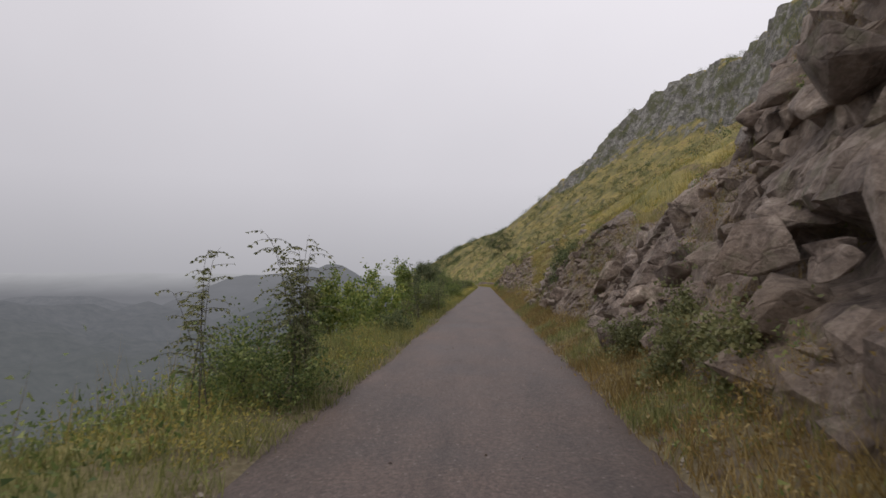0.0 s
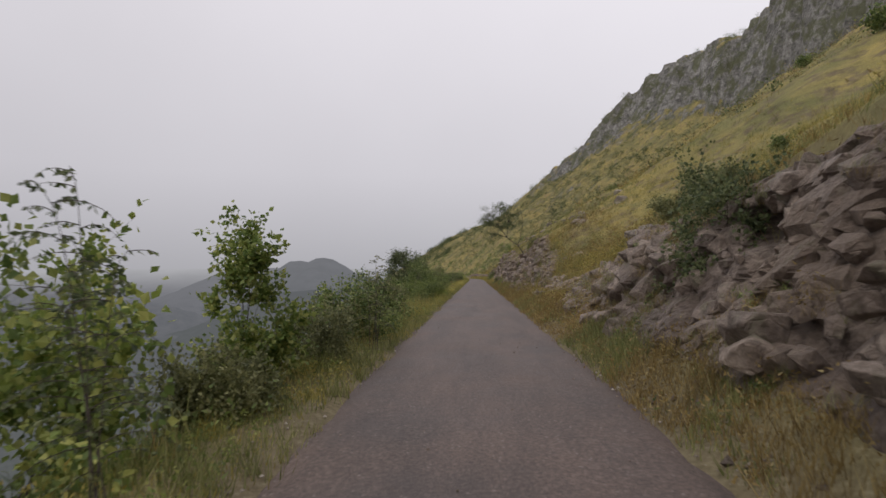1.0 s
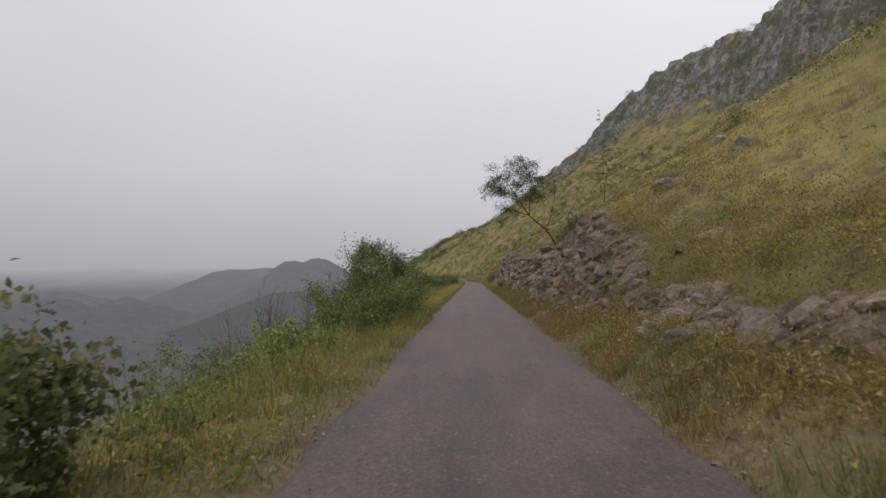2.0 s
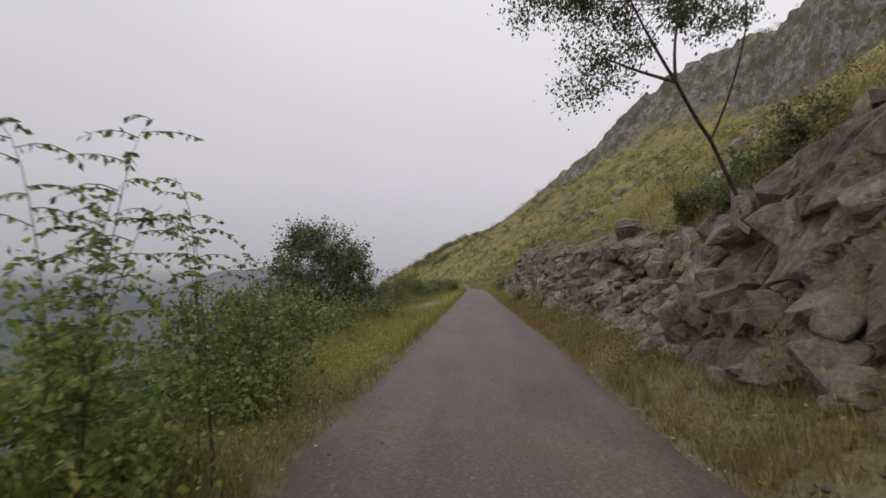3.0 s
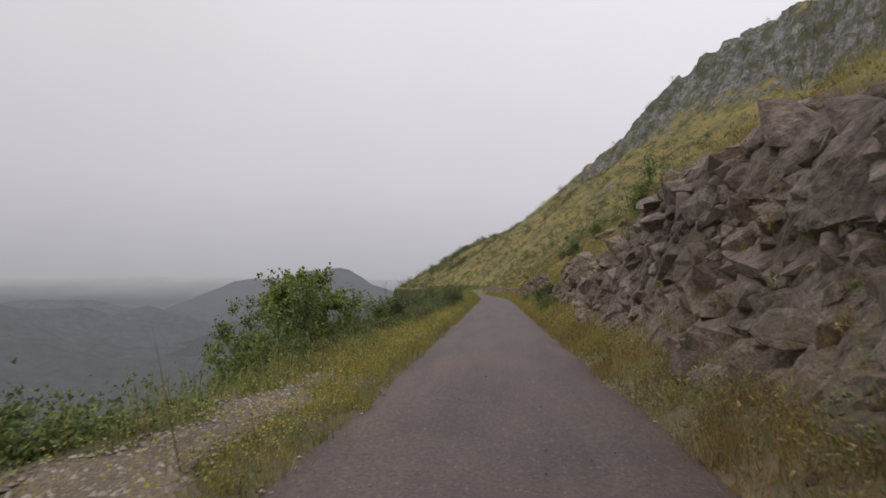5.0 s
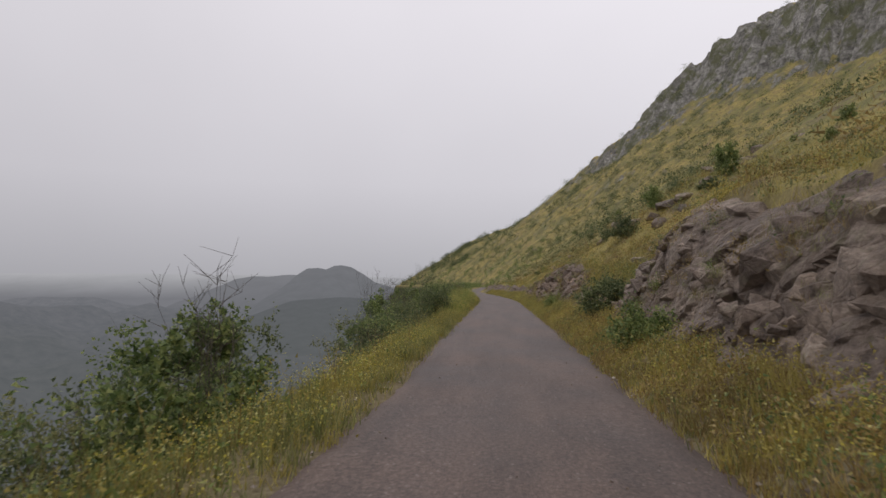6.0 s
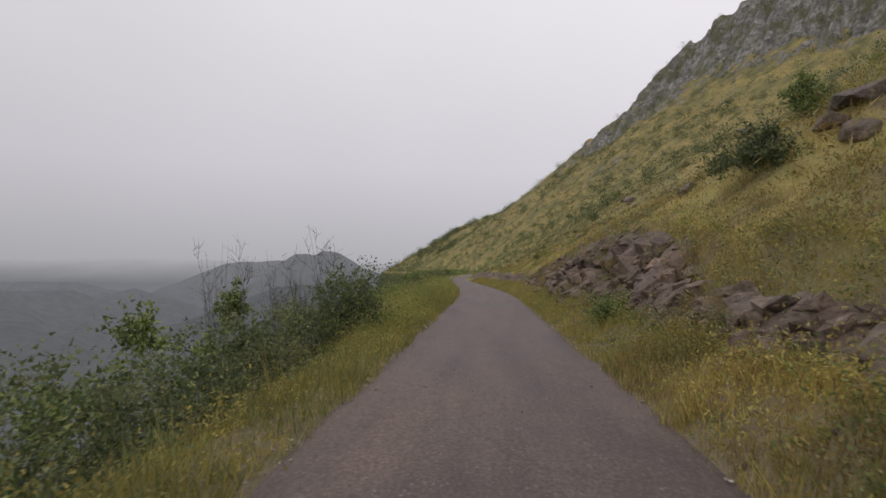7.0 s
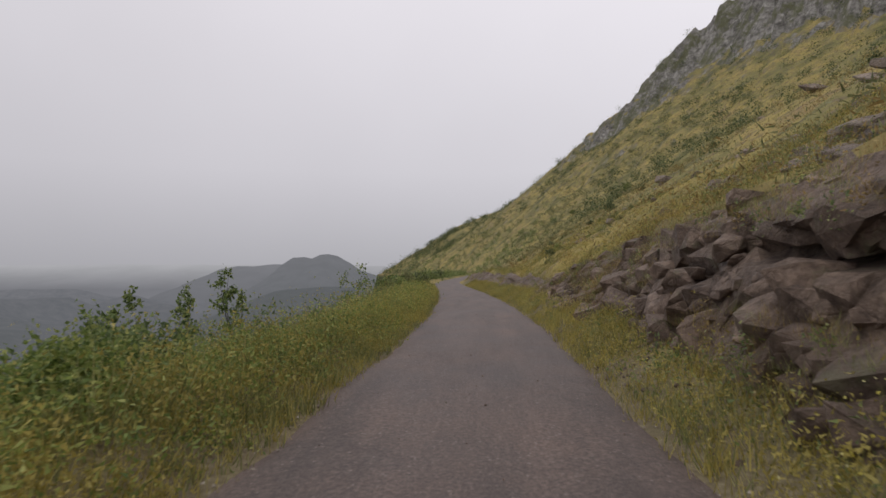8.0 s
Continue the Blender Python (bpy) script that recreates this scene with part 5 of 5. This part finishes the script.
herbs("yellow-green bushy weeds on the rock-side verge", GRASS_GOLD, 420, 1.75, 2.6, 60, 130, 521, 0.30, 0.030, no_gravel, 80)
herbs("green bushy weeds on the rock-side verge", LEAF_GREEN, 200, 1.75, 2.6, 56, 130, 523, 0.30, 0.036, no_gravel, 70)
herbs("dull grey-green scrub tufts over the hillside", LEAF_GREY, 1500, 5, 45, 50, 280, 525, 0.75, 0.12, None, 30)
herbs("brown scrub tufts over the hillside", GRASS_DRY, 1700, 5, 45, 50, 280, 527, 0.75, 0.12, None, 30)
herbs("bushy yellow-green weeds crowding the valley-side verge", LEAF_BRIGHT, 700, -3.0, -1.8, 114, 152, 529, 0.42, 0.040, None, 90)
herbs("bushy golden weeds crowding the valley-side verge", GRASS_GOLD, 620, -3.2, -1.75, 114, 152, 531, 0.42, 0.036, None, 90)
herbs("dry brown scrub on the bank below the verge", GRASS_DRY, 620, -4.8, -2.5, 98, 110, 533, 0.26, 0.05, None, 70)
herbs("rusty weeds on the low rocky bank", GRASS_DRY, 1700, 2.0, 6.5, 27, 47, 491, 0.34, 0.045)
herbs("golden-brown weeds on the low earth bank", GRASS_GOLD, 1500, 2.3, 4.0, 28, 46, 511, 0.28, 0.04)
herbs("golden weeds on the low earth bank", GRASS_GOLD, 1400, 2.3, 4.0, 100, 117, 513, 0.28, 0.04)
herbs("green weeds on the low earth bank", LEAF_GREEN, 600, 2.3, 4.0, 100, 117, 515, 0.28, 0.04)
herbs("rusty weeds over the slope above the low bank", GRASS_DRY, 1500, 3.2, 9.5, 96, 136, 535, 0.30, 0.045)
herbs("grey-green weeds over the slope above the low bank", LEAF_GREY, 1000, 3.2, 10, 92, 140, 537, 0.32, 0.045)
herbs("grey-green weeds over the slope above the cutting", LEAF_GREY, 900, 3.6, 9, 24, 90, 539, 0.30, 0.045)
herbs("brown weeds over the slope", GRASS_DRY, 1700, 2.9, 5.5, 20, 160, 493, 0.30, 0.045, where(0.45, 2, 47, 0.5))
herbs("green weeds over the slope", LEAF_GREEN, 2000, 2.9, 12, 0, 170, 495, 0.28, 0.045, where(0.45, 2, 49, 0.5))
herbs("golden weeds over the slope", GRASS_GOLD, 4200, 2.9, 12, 0, 170, 497, 0.28, 0.04, where(0.40, 2, 53, 0.4))


def flowers(label, n, u0, u1, y0, y1, seed, lift, size=0.016):
    x, y, u, rng = scatter(n, u0, u1, y0, y1, seed)
    ok = fbm(x * 0.6, y * 0.25, seed, 3) > 0.47
    x, y = x[ok], y[ok]
    p = np.stack([x, y, land(x, y) + lift * rng.uniform(0.5, 1.3, len(x))], -1)
    p = np.repeat(p, 3, 0) + rng.normal(size=(3 * len(x), 3)) * 0.03
    axis = unit(rng.normal(size=p.shape) * [1, 1, 0.5] + [0, 0, 0.3])
    v, f = leaf_quads(p, axis, size * rng.uniform(0.7, 1.5, len(p)), 0.45, rng)
    return put("wildflowers", np_mesh("wildflowers", v, f), FLOWER, label=label, category="flowers", kind="stuff")


flowers("small yellow wildflowers on the rock-side verge", 5000, 1.5, 2.9, 84, 165, 431, 0.24)
flowers("small yellow wildflowers on the valley-side verge", 14000, -2.9, -1.5, 52, 165, 433, 0.26)
flowers("pale dry seed heads on the rock-side verge", 2500, 1.5, 2.5, -5, 60, 435, 0.20, 0.012)


def stone_material():
    m, n, l, b = material("pale_gravel", 0.8, 0.3)
    g = n.new("ShaderNodeNewGeometry")
    c = ramp_node(n, l, g.outputs["Random Per Island"], [(0.0, (0.17, 0.137, 0.108)), (0.5, (0.27, 0.228, 0.188)), (1.0, (0.45, 0.40, 0.345))])
    l.new(c, b.inputs["Base Color"])
    return m


STONE = stone_material()


def stones(name, label, x, y, size, seed, lift=0.0, mat=STONE):
    """Loose stones: squashed, jittered octahedra."""
    rng = np.random.default_rng(seed)
    n = len(x)
    o = np.array([(1, 0, 0), (0, 1, 0), (-1, 0, 0), (0, -1, 0), (0, 0, 0.7), (0, 0, -0.6)], float)
    v = o[None] * rng.uniform(0.6, 1.3, (n, 6, 1)) * size[:, None, None]
    a = rng.uniform(0, 2 * np.pi, n)
    c, s = np.cos(a)[:, None], np.sin(a)[:, None]
    v = np.stack([v[..., 0] * c - v[..., 1] * s, v[..., 0] * s + v[..., 1] * c, v[..., 2]], -1)
    v = v + np.stack([x, y, lift + 0 * x], -1)[:, None]
    f = np.array([(0, 1, 4), (1, 2, 4), (2, 3, 4), (3, 0, 4), (1, 0, 5), (2, 1, 5), (3, 2, 5), (0, 3, 5)])
    f = (f[None] + 6 * np.arange(n)[:, None, None]).reshape(-1, 3)
    return put(name, np_mesh(name, v.reshape(-1, 3), f), mat, label=label, category="stones", kind="stuff")


def gravel_material():
    m, n, l, b = material("pale_gritty_earth", 0.85, 0.2)
    p = place_node(n)
    c = ramp_node(n, l, noise_node(n, l, p, 22.0, 8, 0.8), [(0.3, (0.09, 0.070, 0.050)), (0.5, (0.185, 0.150, 0.112)), (0.7, (0.32, 0.275, 0.222))])
    c = mix_node(n, l, 1.0, c, ramp_node(n, l, noise_node(n, l, p, 1.3, 5), [(0.35, (0.75, 0.76, 0.72)), (0.65, (1.12, 1.08, 1.02))]), "MULTIPLY")
    l.new(c, b.inputs["Base Color"])
    bump_node(n, l, b, noise_node(n, l, p, 40.0, 4, 0.7), 0.8, 0.02)
    return m


# the trodden gravel bed on the widened shoulder: it rises out of the grass with ragged edges
BY, BU = np.meshgrid(np.arange(65.5, 86, 0.12), np.arange(-3.7, -1.75, 0.08), indexing="ij")
bed = 2.6 + 2.6 * fbm(BU, BY, 5, 2) + 3.2 * (fbm(BU * 3, BY * 2, 6, 3) - 0.5) - np.abs(BY - 75.5) / 2.1 - 4.2 * np.abs(BU + 2.55)
put("gravel_bed", np_mesh("gravel_bed", np.stack([BU, BY, land(BU, BY) + np.clip(0.035 * bed, -0.08, 0.022)], -1).reshape(-1, 3), grid_faces(*BY.shape)[:, ::-1], True), gravel_material(),
    label="pale gritty earth of the widened shoulder", category="gravel", kind="structure")
gx, gy, gu, grng = scatter(14000, -3.3, -2.0, 66, 86, 441)
ok = np.abs(gy - 75.5) / 2.1 + 4.2 * np.abs(gu + 2.55) < 3.0 + 2.6 * fbm(gx, gy, 5, 2) + 3.0 * (fbm(gx * 3, gy * 2, 6, 3) - 0.5)
gx, gy = gx[ok], gy[ok]
put_z = land(gx, gy)
stones("gravel", "pale broken stones on the widened shoulder", gx, gy, 0.008 + 0.030 * grng.uniform(size=len(gx)) ** 3, 442, put_z + 0.02)
sx, sy, su, srng = scatter(3000, 1.5, 2.35, -10, 150, 443)
stones("rubble", "stones fallen from the rock cutting", sx, sy, 0.012 + 0.07 * srng.uniform(size=len(sx)) ** 4, 444, land(sx, sy), ROCK)
sx, sy, su, srng = scatter(1300, -1.45, 1.45, -5, 160, 445)
stones("grit", "scattered grit and small twigs on the wet road", sx, sy, 0.006 + 0.012 * srng.uniform(size=len(sx)) ** 3, 446, 0.03 * (1 - (su / 1.5) ** 2) + 0.004, ROCK)

sx, sy, su, srng = scatter(2800, 1.36, 1.78, -10, 165, 447)
stones("grit", "brown grit and small stones along the asphalt edge", sx, sy, 0.006 + 0.025 * srng.uniform(size=len(sx)) ** 3, 448, np.maximum(land(sx, sy), 0.0), STONE)
sx, sy, su, srng = scatter(2400, -1.85, -1.36, -10, 165, 449)
stones("grit", "brown grit and small stones along the asphalt edge", sx, sy, 0.006 + 0.022 * srng.uniform(size=len(sx)) ** 3, 450, np.maximum(land(sx, sy), 0.0), STONE)

# weeds that root on the ledges of the cutting
lr = np.random.default_rng(460)
li, lj = lr.integers(0, len(FY), 26000), lr.integers(3, len(FV), 26000)
slope_up = (fz[li, np.minimum(lj + 1, len(FV) - 1)] - fz[li, lj]) / np.maximum(np.abs(fx[li, np.minimum(lj + 1, len(FV) - 1)] - fx[li, lj]), 1e-3)
ok = (fbm(FY[li] * 0.5, FV[lj] * 3, 461, 3) > np.where(FV[lj] > 0.95, 0.44, 0.54) - 0.09 * ((np.abs(FY[li] - 40) < 6) | (np.abs(FY[li] - 119) < 5))) & ((slope_up < 2.2) | (FV[lj] > 0.98) | (FV[lj] < 0.22))
feet = np.stack([fx[li, lj] - 0.10, FY[li], fz[li, lj] + 0.02], -1)[ok]
half = len(feet) // 2
for mat, pts, label, sd in ((GRASS_DRY, feet[:half], "dry weeds on ledges of the rock cutting", 462), (GRASS_GREEN, feet[half:], "green weeds on ledges of the rock cutting", 464)):
    v, f = tufts(pts, np.full(len(pts), 0.13), np.full(len(pts), 0.004), 12, 0.9, sd, np.full(len(pts), 0.05))
    put("weeds", np_mesh("weeds", v, f), mat, label=label, category="grass", kind="stuff")


root_at = feet[::15]
for mat, pts, label, sd, sz in ((GRASS_DRY, root_at[::2], "golden-brown weeds rooted in the rock cutting", 466, 0.24), (LEAF_GREEN, root_at[1::2], "green weeds rooted in the rock cutting", 468, 0.16)):
    r = np.random.default_rng(sd)
    c = np.repeat(pts, 60, 0)
    off = r.normal(size=c.shape) * np.repeat(sz * r.uniform(0.4, 1.3, len(pts)), 60)[:, None] * [0.45, 0.6, 0.5]
    off[:, 0] = -np.abs(off[:, 0])
    v, f = leaf_tris(c + off, unit(r.normal(size=c.shape) + [-0.3, 0, 0.4]), 0.032 * r.uniform(0.5, 1.4, len(c)), 0.26, r)
    put("weeds", np_mesh("weeds", v, f), mat, label=label, category="weeds", kind="stuff")


# ------------------------------------------------------------------ the many small blocks of the cutting, then the larger single ones
def block_arrays(me):
    me.calc_loop_triangles()
    v, f = np.empty(len(me.vertices) * 3, np.float32), np.empty(len(me.loop_triangles) * 3, np.int32)
    me.vertices.foreach_get("co", v)
    me.loop_triangles.foreach_get("vertices", f)
    return v.reshape(-1, 3), f.reshape(-1, 3)


def hollow_at(y, z):
    """True inside the hollows under the overhangs."""
    deep = np.zeros(y.shape, bool)
    for hy, hz, ly, lz, _ in HOLLOWS:
        deep |= np.hypot((y - hy) / ly, (z - hz - 0.12 * (y - hy) / ly) / lz) < 1.15
    return deep


def small_blocks(n, seed):
    """Angular blocks wedged together all over the face, larger in the massive stretches."""
    r = np.random.default_rng(seed)
    shapes = [block_arrays(block_mesh(400 + k, 0.8, 18, 0.0)) for k in range(18)]
    y, v = r.uniform(-8, 142, n), r.uniform(0.02, 1.20, n)
    bx, bz = face_base(y, v)
    ok = (rock_top(y) > 0.95) & ~hollow_at(y, bz) & ((np.abs(y - 101) > 3.4) | (r.uniform(size=n) < 0.4)) & (r.uniform(size=n) < 0.45 + 0.8 * vnoise(y * 0.5, v * 3, 89))
    y, v, bx, bz = y[ok], v[ok], bx[ok], bz[ok]
    big = np.maximum(smooth01((fbm(y * 0.14, bz * 0.35, 92, 2) - 0.40) / 0.14), 1 - smooth01((y - 9) / 4))
    dip_at = 17 * (fbm(y * 0.06, 0 * y + 2, 99, 2) - 0.5) * 2
    vs, fs, base = [], [], 0
    for k in range(len(y)):
        sv, sf = shapes[int(r.integers(len(shapes)))]
        s = (0.14 + 0.42 * r.uniform() ** 1.8) * (1 + 0.7 * big[k])
        m = pose(0, 0, 0, dip_at[k] + r.normal() * 14, -18 + r.normal() * 14, r.normal() * 24) @ Matrix.Diagonal((s * r.uniform(0.7, 1.0), s * r.uniform(0.8, 1.35), s * r.uniform(0.6, 1.1), 1))
        m = np.array(m)[:3, :3]
        vs.append(sv @ m.T + [bx[k] + 0.20 * s + r.uniform(0.0, 0.12), y[k], bz[k] - 0.03])
        fs.append(sf + base)
        base += len(sv)
    return put("rocks", np_mesh("rocks", np.concatenate(vs), np.concatenate(fs)), ROCK, rock_face, kind="stuff")


small_blocks(6200, 78)

rng = np.random.default_rng(77)
made = 0
while made < 290:
    y, v = rng.uniform(-4, 140), rng.uniform(0.05, 1.08)
    top = float(rock_top(y))
    if top < 1.0 or abs(y - 101) < 3.4 or rng.uniform() > (0.35 + 0.65 * float(vnoise(y * 0.4, v * 3, 88))):
        continue
    bx, bz = face_base(np.array([y]), np.array([v]))
    s = 0.22 + (0.70 if y < 11 else 0.38) * rng.uniform() ** 1.7
    ob = new("rock", BLOCKS[int(rng.integers(12))])
    ob.matrix_world = pose(float(bx[0]) + (-0.08 if y < 32 else 0.06) * s + rng.uniform(-0.08, 0.10), y, float(bz[0]), rng.uniform(-25, 25), rng.uniform(-30, 10), rng.uniform(-35, 35)) @ Matrix.Diagonal((s, s * rng.uniform(0.85, 1.25), s * rng.uniform(0.75, 1.15), 1))
    ob.parent = rock_face
    made += 1
